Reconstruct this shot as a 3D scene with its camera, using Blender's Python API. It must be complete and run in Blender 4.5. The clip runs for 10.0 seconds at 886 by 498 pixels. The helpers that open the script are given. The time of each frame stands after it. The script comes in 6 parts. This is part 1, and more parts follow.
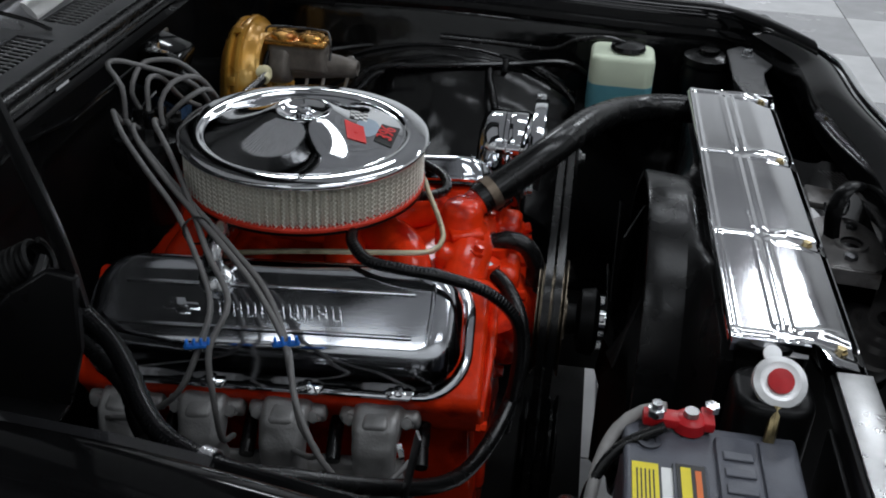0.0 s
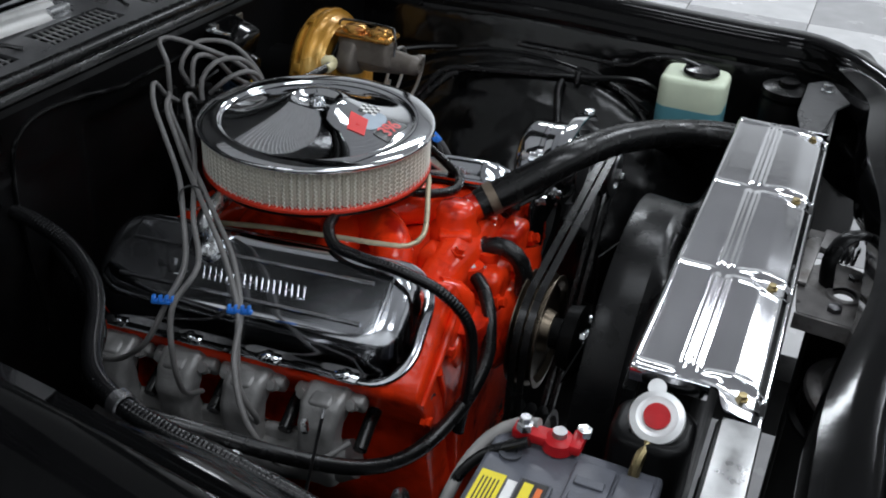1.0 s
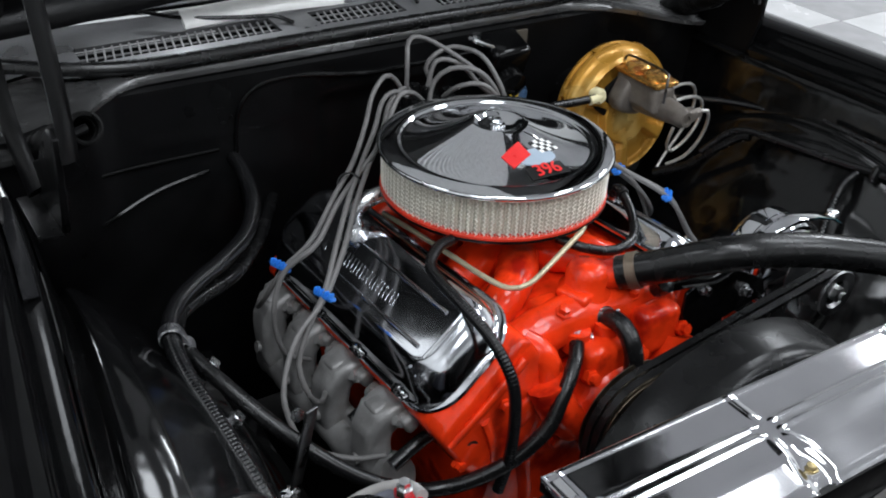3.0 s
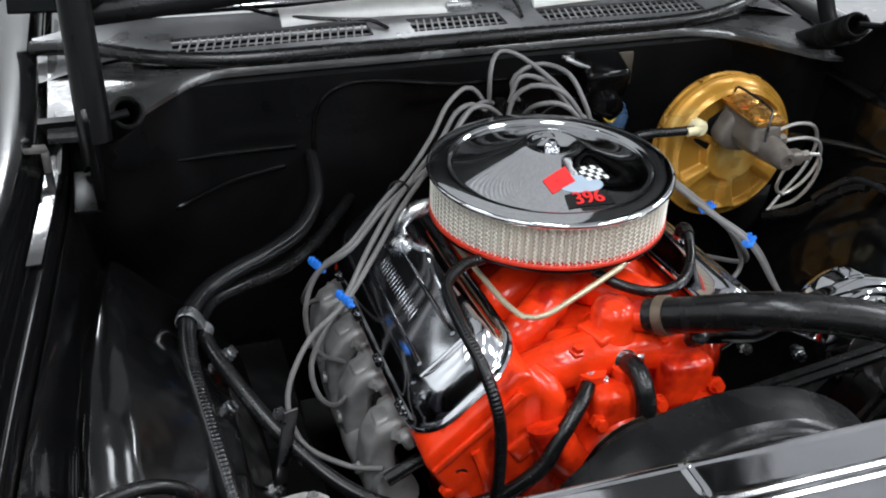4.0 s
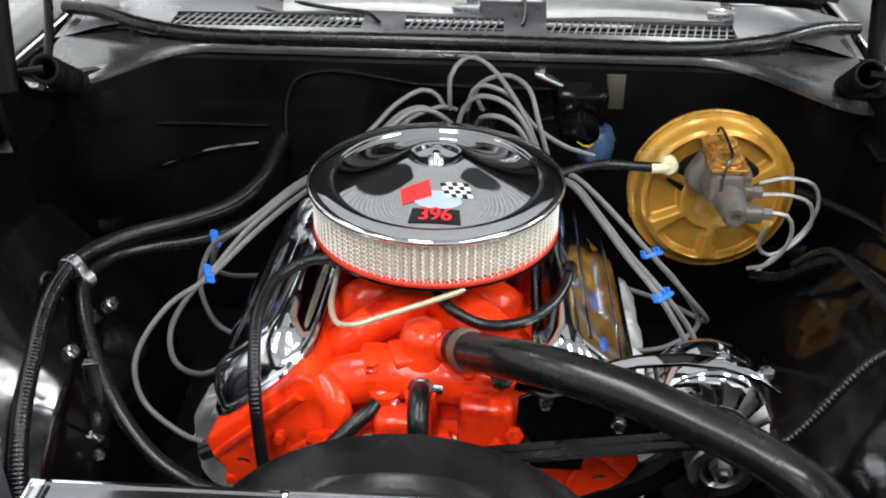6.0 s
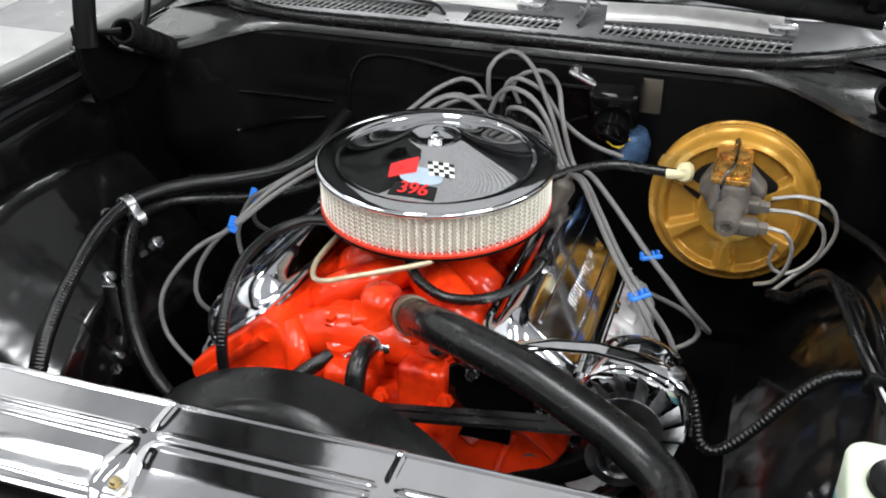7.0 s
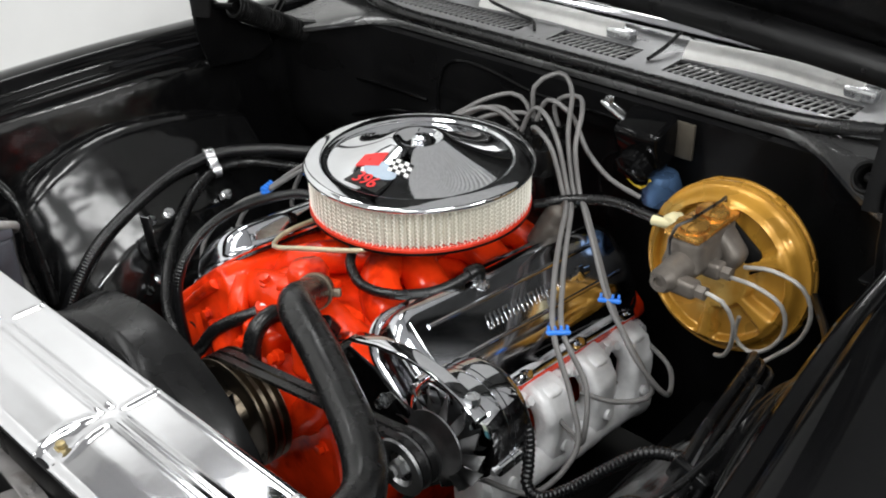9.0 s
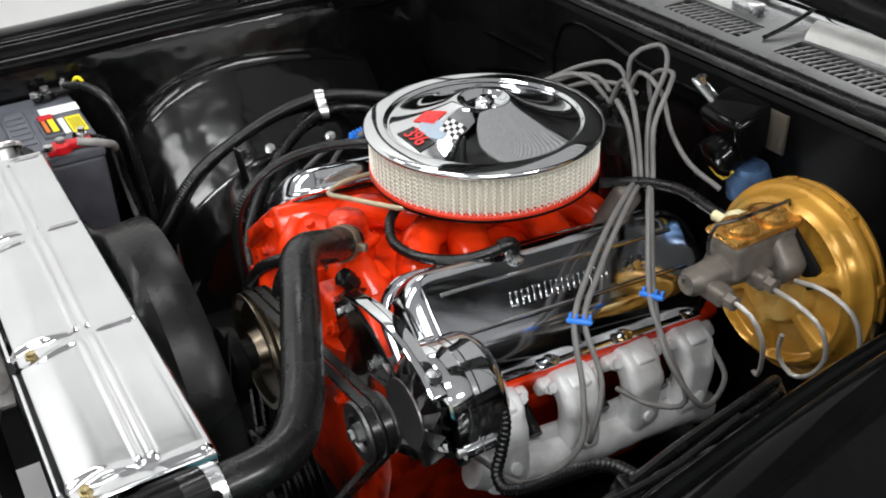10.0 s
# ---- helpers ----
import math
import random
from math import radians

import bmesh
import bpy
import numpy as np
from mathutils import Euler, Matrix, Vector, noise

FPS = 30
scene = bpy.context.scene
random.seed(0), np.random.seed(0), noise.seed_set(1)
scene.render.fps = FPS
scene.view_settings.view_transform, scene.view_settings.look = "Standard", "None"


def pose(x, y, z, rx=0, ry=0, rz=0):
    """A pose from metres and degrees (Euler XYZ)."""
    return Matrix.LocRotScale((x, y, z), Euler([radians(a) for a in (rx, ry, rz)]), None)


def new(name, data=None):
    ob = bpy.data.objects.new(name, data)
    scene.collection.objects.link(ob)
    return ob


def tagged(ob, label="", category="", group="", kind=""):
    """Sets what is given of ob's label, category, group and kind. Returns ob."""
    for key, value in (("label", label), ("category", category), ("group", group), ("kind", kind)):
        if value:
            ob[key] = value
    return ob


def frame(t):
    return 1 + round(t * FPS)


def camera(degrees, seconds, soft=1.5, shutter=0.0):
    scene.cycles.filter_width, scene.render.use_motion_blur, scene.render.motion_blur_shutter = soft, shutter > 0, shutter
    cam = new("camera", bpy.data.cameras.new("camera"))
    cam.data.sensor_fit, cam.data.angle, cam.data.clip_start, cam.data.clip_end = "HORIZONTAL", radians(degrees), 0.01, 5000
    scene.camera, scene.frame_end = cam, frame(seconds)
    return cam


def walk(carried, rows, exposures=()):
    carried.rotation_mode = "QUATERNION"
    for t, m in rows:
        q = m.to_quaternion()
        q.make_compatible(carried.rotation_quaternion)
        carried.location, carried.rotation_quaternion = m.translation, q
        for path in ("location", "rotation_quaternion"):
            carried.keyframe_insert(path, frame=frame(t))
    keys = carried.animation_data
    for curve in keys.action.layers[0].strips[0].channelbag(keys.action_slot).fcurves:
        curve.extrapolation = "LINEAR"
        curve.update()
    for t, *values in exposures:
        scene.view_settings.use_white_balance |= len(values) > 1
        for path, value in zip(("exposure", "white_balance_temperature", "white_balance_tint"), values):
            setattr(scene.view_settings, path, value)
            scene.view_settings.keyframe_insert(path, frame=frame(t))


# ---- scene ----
cam = camera(47.2, 10.0, soft=1.9)
PATH = [
    (0.0, -1.2865, -0.3655, 1.5169, 59.734, -2.618, -81.417),
    (0.5, -1.2762, -0.5333, 1.528, 59.484, -2.526, -73.381),
    (1.0, -1.2301, -0.6972, 1.5418, 59.357, -2.779, -66.886),
    (1.5, -1.1623, -0.8351, 1.5547, 59.283, -2.948, -58.736),
    (2.0, -1.0524, -0.9417, 1.5652, 59.299, -2.825, -50.242),
    (2.5, -0.936, -1.0263, 1.5734, 59.011, -2.732, -41.426),
    (3.0, -0.8235, -1.1025, 1.5773, 58.516, -2.381, -32.331),
    (4.5, -0.4007, -1.208, 1.5745, 58.643, -1.019, -10.976),
    (5.0, -0.2401, -1.2132, 1.5753, 58.332, -0.786, -5.047),
    (5.5, -0.0825, -1.2215, 1.5759, 58.34, -0.705, -2.064),
    (7.0, 0.428, -1.2716, 1.5847, 58.72, 0.446, 17.942),
    (7.5, 0.6133, -1.2576, 1.5857, 59.252, 0.531, 23.365),
    (8.0, 0.7645, -1.2044, 1.5852, 59.634, 0.43, 29.81),
    (8.5, 0.8928, -1.1114, 1.5844, 59.99, 0.699, 35.889),
    (9.0, 1.0031, -0.9943, 1.5786, 60.072, 0.922, 43.376),
    (9.5, 1.0913, -0.8689, 1.5704, 58.687, 1.295, 52.538),
    (10.0, 1.1486, -0.7307, 1.5638, 57.747, 1.708, 59.251),
]
walk(cam, [(t, pose(x, y, z, rx, ry, rz)) for t, x, y, z, rx, ry, rz in PATH], [(0.0, -1.93, 6200, 10), (0.5, -1.74, 6200, 10), (1.0, -1.52, 6200, 10), (2.0, -1.28, 6200, 10), (2.5, -1.18, 6200, 10), (3.0, -0.95, 6250, 10), (4.5, -0.5, 6300, 10), (5.5, -0.3, 6400, 10), (7.5, -0.43, 6600, 10), (9.0, -0.6, 6700, 10), (10.0, -0.67, 6700, 10)])

# ---- world and light ----
world = bpy.data.worlds.new("ambient_fill")
scene.world = world
world.use_nodes = True
world.node_tree.nodes["Background"].inputs[0].default_value = (0.9, 0.95, 1.0, 1)
# Weak ambient fill without a source, added to lift the blacks.
world.node_tree.nodes["Background"].inputs[1].default_value = 0.02

ROOM_X0, ROOM_X1, ROOM_Y0, ROOM_Y1, ROOM_H = -3.2, 7.5, -6.0, 7.0, 4.2
LAMP_W, LAMP_L = 0.6, 1.5
# Rows by the west and north walls are added, unseen, to whiten those walls.
LAMP_PLACES = [(-2.4, -2.2), (-2.4, 0.8), (-2.4, 3.8), (-0.4, -3.2), (-0.4, -1.3), (2.2, -3.4), (2.2, -0.9), (5.0, -2.6), (5.0, 1.2), (-1.6, 6.1), (1.6, 6.1)]
LAMP_POWER = {-2.4: 46.0, -0.4: 85.0, 2.2: 85.0, 5.0: 300.0, -1.6: 170.0, 1.6: 170.0}


def ceiling_lamp_light(x, y):
    data = bpy.data.lights.new("panel_light", "AREA")
    data.shape, data.size, data.size_y, data.energy = "RECTANGLE", LAMP_W, LAMP_L, LAMP_POWER[x]
    data.color = (0.95, 0.98, 1.0)
    ob = new("panel_light", data)
    ob.location = (x, y, ROOM_H - 0.085)
    return ob


# ---- geometry helpers ----
def merge(*geos):
    verts, faces = [], []
    for v, f in geos:
        k = len(verts)
        verts += [tuple(p) for p in v]
        faces += [[i + k for i in q] for q in f]
    return verts, faces


def moved(geo, m):
    return [tuple(m @ Vector(p)) for p in geo[0]], [list(q) for q in geo[1]]


def at(geo, x, y, z, rx=0, ry=0, rz=0):
    return moved(geo, pose(x, y, z, rx, ry, rz))


def mirrored(geo):
    return [(-x, y, z) for x, y, z in geo[0]], [list(reversed(q)) for q in geo[1]]


def bevelled(geo, r, seg=2, angle=30):
    bm = bmesh.new()
    vs = [bm.verts.new(p) for p in geo[0]]
    for q in geo[1]:
        try:
            bm.faces.new([vs[i] for i in q])
        except ValueError:
            pass
    bmesh.ops.recalc_face_normals(bm, faces=bm.faces)
    edges = [e for e in bm.edges if len(e.link_faces) == 2 and e.calc_face_angle(0) > radians(angle)]
    if r > 0:
        bmesh.ops.bevel(bm, geom=edges, offset=r, segments=seg, profile=0.5, affect="EDGES", clamp_overlap=True)
    bm.verts.index_update()
    out = [tuple(v.co) for v in bm.verts], [[v.index for v in f.verts] for f in bm.faces]
    bm.free()
    return out


def block(sx, sy, sz, r=0.003, seg=2):
    a, b, c = sx / 2, sy / 2, sz / 2
    v = [(x, y, z) for z in (-c, c) for y in (-b, b) for x in (-a, a)]
    f = [[0, 2, 3, 1], [4, 5, 7, 6], [0, 1, 5, 4], [2, 6, 7, 3], [0, 4, 6, 2], [1, 3, 7, 5]]
    return bevelled((v, f), r, seg)


def loft(rings, caps=True, closed=True):
    n = len(rings[0])
    v = [tuple(p) for ring in rings for p in ring]
    f = []
    for k in range(len(rings) - 1):
        for i in range(n if closed else n - 1):
            j = (i + 1) % n
            f.append([k * n + i, k * n + j, (k + 1) * n + j, (k + 1) * n + i])
    if caps:
        f.append(list(range(n))[::-1])
        f.append([(len(rings) - 1) * n + i for i in range(n)])
    return v, f


def lathe(profile, n=48, caps=True):
    """A turned form about z from (radius, height) pairs."""
    rings = [[(max(r, 1e-5) * math.cos(2 * math.pi * i / n), max(r, 1e-5) * math.sin(2 * math.pi * i / n), z) for i in range(n)] for r, z in profile]
    return loft(rings, caps)


TO_Y = Matrix.Rotation(radians(90), 4, "X")      # turns z to -y
TO_X = Matrix.Rotation(radians(90), 4, "Y")      # turns z to +x


def prism(poly, a, b, axis="y"):
    """A polygon in the plane square to axis, drawn out from a to b."""
    def put(p, s):
        return (p[0], s, p[1]) if axis == "y" else (s, p[0], p[1]) if axis == "x" else (p[0], p[1], s)
    return loft([[put(p, a) for p in poly], [put(p, b) for p in poly]])


def smooth_line(points, step=0.012):
    pts = [Vector(p) for p in points]
    pts = [pts[0] * 2 - pts[1]] + pts + [pts[-1] * 2 - pts[-2]]
    out = []
    for i in range(1, len(pts) - 2):
        p0, p1, p2, p3 = pts[i - 1:i + 3]
        n = max(2, int((p2 - p1).length / step))
        for k in range(n):
            t = k / n
            out.append(0.5 * ((2 * p1) + (p2 - p0) * t + (2 * p0 - 5 * p1 + 4 * p2 - p3) * t * t + (3 * p1 - p0 - 3 * p2 + p3) * t ** 3))
    out.append(pts[-2])
    return out


def tube(points, r, n=10, step=0.012, ribs=0.0, depth=0.0008, flat=None):
    """A round line through points. ribs: the pitch of a corrugated sleeve. flat: (width, height) of an oblong section."""
    line = smooth_line(points, min(step, ribs / 6) if ribs else step)
    if ribs:
        even, gone, pitch = [line[0]], 0.0, ribs / 4
        for a, b in zip(line, line[1:]):
            gap = (b - a).length
            while gone + gap >= pitch:
                a = a.lerp(b, (pitch - gone) / gap)
                even.append(a)
                gap = (b - a).length
                gone = 0.0
            gone += gap
        line = even
    tangents = [(line[min(i + 1, len(line) - 1)] - line[max(i - 1, 0)]).normalized() for i in range(len(line))]
    side = tangents[0].orthogonal().normalized()
    rings = []
    for i, (p, t) in enumerate(zip(line, tangents)):
        side = (side - t * side.dot(t)).normalized()
        up = t.cross(side)
        rr = r - depth * (0, 0.5, 1, 0.5)[i % 4] if ribs else r
        w, h = flat if flat else (rr, rr)
        rings.append([p + side * (w * math.cos(2 * math.pi * k / n)) + up * (h * math.sin(2 * math.pi * k / n)) for k in range(n)])
    return loft(rings)


def rounded_rect(w, l, r, n=5):
    out = []
    for cx, cy, a0 in ((w / 2 - r, l / 2 - r, 0), (-w / 2 + r, l / 2 - r, 90), (-w / 2 + r, -l / 2 + r, 180), (w / 2 - r, -l / 2 + r, 270)):
        for k in range(n + 1):
            a = radians(a0 + 90 * k / n)
            out.append((cx + r * math.cos(a), cy + r * math.sin(a)))
    return out


def sheet(fn, us, vs, thick=None):
    """A surface fn(u, v) over the grid us x vs; thick: an offset for a second skin below, closed round the edge."""
    nu, nv = len(us), len(vs)
    top = [Vector(fn(u, v)) for v in vs for u in us]
    quads = [[j * nu + i, j * nu + i + 1, (j + 1) * nu + i + 1, (j + 1) * nu + i] for j in range(nv - 1) for i in range(nu - 1)]
    if thick is None:
        return [tuple(p) for p in top], quads
    d, k = Vector(thick), nu * nv
    low = [p + d for p in top]
    rim = [i for i in range(nu)] + [j * nu + nu - 1 for j in range(1, nv)] + [(nv - 1) * nu + i for i in range(nu - 2, -1, -1)] + [j * nu for j in range(nv - 2, 0, -1)]
    sides = [[rim[(i + 1) % len(rim)], rim[i], rim[i] + k, rim[(i + 1) % len(rim)] + k] for i in range(len(rim))]
    return [tuple(p) for p in top + low], quads + [[i + k for i in reversed(q)] for q in quads] + sides


def spread(a, b, n):
    return [a + (b - a) * i / (n - 1) for i in range(n)]


def step01(a, b, x):
    t = min(1.0, max(0.0, (x - a) / (b - a)))
    return t * t * (3 - 2 * t)


def cast(geo, amp=0.0016, size=0.012, seed=0.0):
    """The uneven skin of a sand casting: cut fine and pushed about by noise."""
    bm = bmesh.new()
    vs = [bm.verts.new(p) for p in geo[0]]
    for q in geo[1]:
        try:
            bm.faces.new([vs[i] for i in q])
        except ValueError:
            pass
    bmesh.ops.triangulate(bm, faces=[f for f in bm.faces if len(f.verts) > 4])
    for _ in range(3):
        long = [e for e in bm.edges if e.calc_length() > size * 1.5]
        if not long:
            break
        bmesh.ops.subdivide_edges(bm, edges=long, cuts=1, use_grid_fill=True)
    bmesh.ops.recalc_face_normals(bm, faces=bm.faces)
    bm.normal_update()
    for v in bm.verts:
        p = v.co * 38 + Vector((seed, 0, 0))
        v.co += v.normal * amp * (noise.noise(p) * 1.3 + 0.5 * noise.noise(p * 2.7))
    bm.verts.index_update()
    out = [tuple(v.co) for v in bm.verts], [[v.index for v in f.verts] for f in bm.faces]
    bm.free()
    return out


def mesh_of(name, geo, material, sharp=38):
    me = bpy.data.meshes.new(name)
    me.from_pydata(geo[0], [], geo[1])
    me.validate()
    bm = bmesh.new()
    bm.from_mesh(me)
    bmesh.ops.recalc_face_normals(bm, faces=bm.faces)
    bm.to_mesh(me)
    bm.free()
    me.materials.append(material)
    me.shade_smooth()
    me.set_sharp_from_angle(angle=radians(sharp))
    return me


def thing(name, x, y, z, label, category, group="", kind=""):
    ob = new(name)
    ob.location = (x, y, z)
    ob.empty_display_size = 0.02
    return tagged(ob, label, category, group, kind)


def part(name, geo, material, parent, label="", sharp=38):
    """geo is in world places; the parent stands unturned."""
    ob = new(name, mesh_of(name, geo, material, sharp))
    ob.parent = parent
    if parent.type == "EMPTY":
        ob.matrix_parent_inverse = Matrix.Translation(-Vector(parent.location))
    if label:
        tagged(ob, label)
    return ob


def whole(name, geo, material, label, category, group="", kind="", sharp=38):
    return tagged(new(name, mesh_of(name, geo, material, sharp)), label, category, group, kind)


# ---- materials ----
def make(name, colour, rough=0.5, metal=0.0, vary=0.12, scale=30.0, fine=400.0, bump=0.15, rough_vary=0.08, coat=0.0, second=None, patches=0.0, spec=0.35, patch_scale=6.0, distance=0.001):
    m = bpy.data.materials.new(name)
    m.use_nodes = True
    nt = m.node_tree
    bsdf = nt.nodes["Principled BSDF"]
    co = nt.nodes.new("ShaderNodeTexCoord")
    def noise_at(s, detail=4.0):
        n = nt.nodes.new("ShaderNodeTexNoise")
        n.inputs["Scale"].default_value, n.inputs["Detail"].default_value = s, detail
        nt.links.new(co.outputs["Object"], n.inputs["Vector"])
        return n
    def mix(kind, fac, a, b):
        x = nt.nodes.new("ShaderNodeMix")
        x.data_type, x.blend_type = "RGBA", kind
        for sock, val in ((x.inputs[0], fac), (x.inputs[6], a), (x.inputs[7], b)):
            if isinstance(val, (int, float, tuple)):
                sock.default_value = val
            else:
                nt.links.new(val, sock)
        return x.outputs[2]
    def ramp(src, a, b, lo=0.0, hi=1.0):
        x = nt.nodes.new("ShaderNodeMapRange")
        x.inputs[1].default_value, x.inputs[2].default_value, x.inputs[3].default_value, x.inputs[4].default_value = lo, hi, a, b
        nt.links.new(src, x.inputs[0])
        return x.outputs[0]
    big = noise_at(scale)
    small = noise_at(fine, 2.0)
    dark = tuple(c * (1 - vary) for c in colour) + (1,)
    light = tuple(min(1.0, c * (1 + vary)) for c in colour) + (1,)
    col = mix("MIX", ramp(big.outputs[0], 0, 1, 0.3, 0.7), dark, light)
    if second:
        pat = noise_at(patch_scale, 6.0)
        col = mix("MIX", ramp(pat.outputs[0], 0, 1, 0.62 - patches, 0.72 - patches * 0.6), col, tuple(second) + (1,))
    nt.links.new(col, bsdf.inputs["Base Color"])
    nt.links.new(ramp(big.outputs[0], max(0.01, rough - rough_vary), min(1, rough + rough_vary), 0.3, 0.7), bsdf.inputs["Roughness"])
    bsdf.inputs["Metallic"].default_value = metal
    bsdf.inputs["Coat Weight"].default_value = coat
    bsdf.inputs["Specular IOR Level"].default_value = spec
    if bump:
        b = nt.nodes.new("ShaderNodeBump")
        b.inputs["Strength"].default_value, b.inputs["Distance"].default_value = bump, distance
        nt.links.new(small.outputs[0], b.inputs["Height"])
        nt.links.new(b.outputs[0], bsdf.inputs["Normal"])
    return m


CHROME = make("chrome", (0.78, 0.79, 0.81), 0.05, 1.0, 0.03, 12, 35, 0.04, 0.025, distance=0.002)
POLISHED = make("polished_stainless", (0.74, 0.74, 0.76), 0.085, 1.0, 0.05, 9, 24, 0.06, 0.03, distance=0.003)
CAP_STEEL = make("zinc_plated_steel", (0.68, 0.69, 0.7), 0.25, 1.0, 0.1, 60, 300, 0.1)
STEEL = make("raw_steel", (0.42, 0.42, 0.42), 0.38, 1.0, 0.2, 40, 350, 0.25, 0.12)
DARK_STEEL = make("dark_oily_steel", (0.13, 0.13, 0.135), 0.33, 1.0, 0.3, 40, 350, 0.2, 0.12)
FAN_STEEL = make("grey_fan_steel", (0.25, 0.25, 0.255), 0.36, 1.0, 0.25, 40, 350, 0.2, 0.1)
BRASS = make("yellow_zinc_bolt", (0.42, 0.34, 0.18), 0.36, 1.0, 0.2, 200, 700, 0.2)
# Dark red noise patches put the castings' deeper shading into the enamel.
ORANGE = make("engine_enamel", (0.79, 0.040, 0.006), 0.17, 0.0, 0.2, 22, 110, 0.25, 0.07, 0.08, (0.32, 0.010, 0.004), 0.07, spec=0.32, patch_scale=16, distance=0.003)
CAST_GREY = make("cast_iron_grey", (0.27, 0.265, 0.26), 0.42, 0.35, 0.2, 40, 260, 0.5, 0.1, 0, (0.2, 0.17, 0.15), 0.02)
CAST_SILVER = make("silver_paint_cast", (0.76, 0.76, 0.765), 0.38, 0.1, 0.1, 50, 240, 0.5, 0.08)
BLACK_PAINT = make("black_gloss_paint", (0.003, 0.003, 0.0032), 0.10, 0.0, 0.3, 8, 60, 0.04, 0.03, 0.0, spec=0.16, distance=0.002)
SATIN_BLACK = make("satin_black_paint", (0.0035, 0.0035, 0.0037), 0.32, 0.0, 0.3, 10, 120, 0.12, 0.08, 0.0, spec=0.12, distance=0.002)
FLAT_BLACK = make("flat_black", (0.0045, 0.0045, 0.0045), 0.5, 0.0, 0.3, 18, 200, 0.3, 0.1, spec=0.12)
RUBBER = make("black_rubber", (0.006, 0.006, 0.0062), 0.27, 0.0, 0.25, 40, 500, 0.0, 0.015, spec=0.4)
PLASTIC = make("black_plastic", (0.007, 0.007, 0.0073), 0.24, 0.0, 0.25, 30, 400, 0.06, 0.06, spec=0.4)
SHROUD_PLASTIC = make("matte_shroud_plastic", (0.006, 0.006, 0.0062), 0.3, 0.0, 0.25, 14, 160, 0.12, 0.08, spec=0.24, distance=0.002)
LOOM = make("black_loom_plastic", (0.006, 0.006, 0.0065), 0.13, 0.0, 0.2, 50, 600, 0.1, 0.08)
WIRE_GREY = make("grey_wire_jacket", (0.155, 0.15, 0.147), 0.38, 0.0, 0.1, 40, 500, 0.1, 0.06)
CABLE_GREY = make("grey_cable", (0.32, 0.31, 0.30), 0.45, 0.0, 0.12, 60, 400, 0.15, 0.08)
BLUE_CLIP = make("blue_nylon", (0.03, 0.2, 0.72), 0.38, 0.0, 0.15, 60, 300, 0.1)
FUEL_LINE = make("tan_steel_line", (0.5, 0.44, 0.3), 0.35, 0.4, 0.12, 50, 300, 0.1)
PAPER = make("filter_paper", (0.66, 0.63, 0.54), 0.8, 0.0, 0.06, 40, 600, 0.2)
HOOD_PAD = make("grey_hood_pad", (0.66, 0.66, 0.66), 0.85, 0.0, 0.15, 60, 300, 0.5)
MESH_WIRE = make("filter_screen", (0.86, 0.84, 0.76), 0.5, 0.1, 0.06, 60, 600, 0.1)
ORANGE_SEAL = make("orange_filter_seal", (0.62, 0.035, 0.012), 0.5, 0.0, 0.15, 50, 400, 0.15)
GOLD = make("gold_cadmium", (0.47, 0.238, 0.034), 0.30, 0.30, 0.2, 14, 90, 0.15, 0.1, 0.1, (0.66, 0.45, 0.14), 0.06, patch_scale=9)
GOLD_LID = make("gold_lid_stained", (0.68, 0.36, 0.09), 0.25, 0.8, 0.3, 50, 200, 0.2, 0.1, 0, (0.35, 0.1, 0.03), 0.08, patch_scale=40)
MC_GREY = make("cast_grey_cylinder", (0.15, 0.132, 0.115), 0.42, 0.35, 0.2, 60, 300, 0.5, 0.1)
RESERVOIR = make("milky_plastic", (0.72, 0.8, 0.62), 0.42, 0.0, 0.05, 20, 200, 0.08)
FLUID = make("blue_washer_fluid_plastic", (0.12, 0.34, 0.40), 0.4, 0.0, 0.08, 20, 200, 0.08)
BATTERY = make("battery_case", (0.06, 0.063, 0.075), 0.45, 0.0, 0.15, 30, 300, 0.25, 0.1)
BATTERY_TOP = make("battery_lid", (0.1, 0.105, 0.125), 0.42, 0.0, 0.15, 30, 300, 0.25, 0.1)
RED = make("red_paint_plastic", (0.5, 0.01, 0.015), 0.35, 0.0, 0.15, 60, 300, 0.15)
DECAL_RED = make("decal_red", (0.72, 0.03, 0.03), 0.35, 0.0, 0.05, 60, 300, 0.0)
DECAL_BLUE = make("decal_grey_blue", (0.33, 0.4, 0.48), 0.35, 0.0, 0.05, 60, 300, 0.0)
DECAL_BLACK = make("decal_black", (0.01, 0.01, 0.01), 0.35, 0.0, 0.05, 60, 300, 0.0)
DECAL_WHITE = make("decal_white", (0.8, 0.8, 0.78), 0.35, 0.0, 0.05, 60, 300, 0.0)
YELLOW = make("label_yellow", (0.82, 0.68, 0.02), 0.4, 0.0, 0.05, 60, 300, 0.0)
LABEL_ORANGE = make("label_orange", (0.75, 0.16, 0.02), 0.4, 0.0, 0.05, 60, 300, 0.0)
GRILLE = make("worn_silver_grille", (0.3, 0.3, 0.3), 0.4, 0.6, 0.15, 60, 400, 0.2)
# Grey metallic base puts the dusty black cowl's bright reflections into its colour.
COWL_PAINT = make("dusty_cowl_reflection_paint", (0.17, 0.17, 0.175), 0.33, 0.7, 0.3, 9, 120, 0.15, 0.1, 0.1, distance=0.002)
WHITE_ENAMEL = make("white_trim", (0.86, 0.85, 0.83), 0.35, 0.2, 0.1, 30, 200, 0.1)
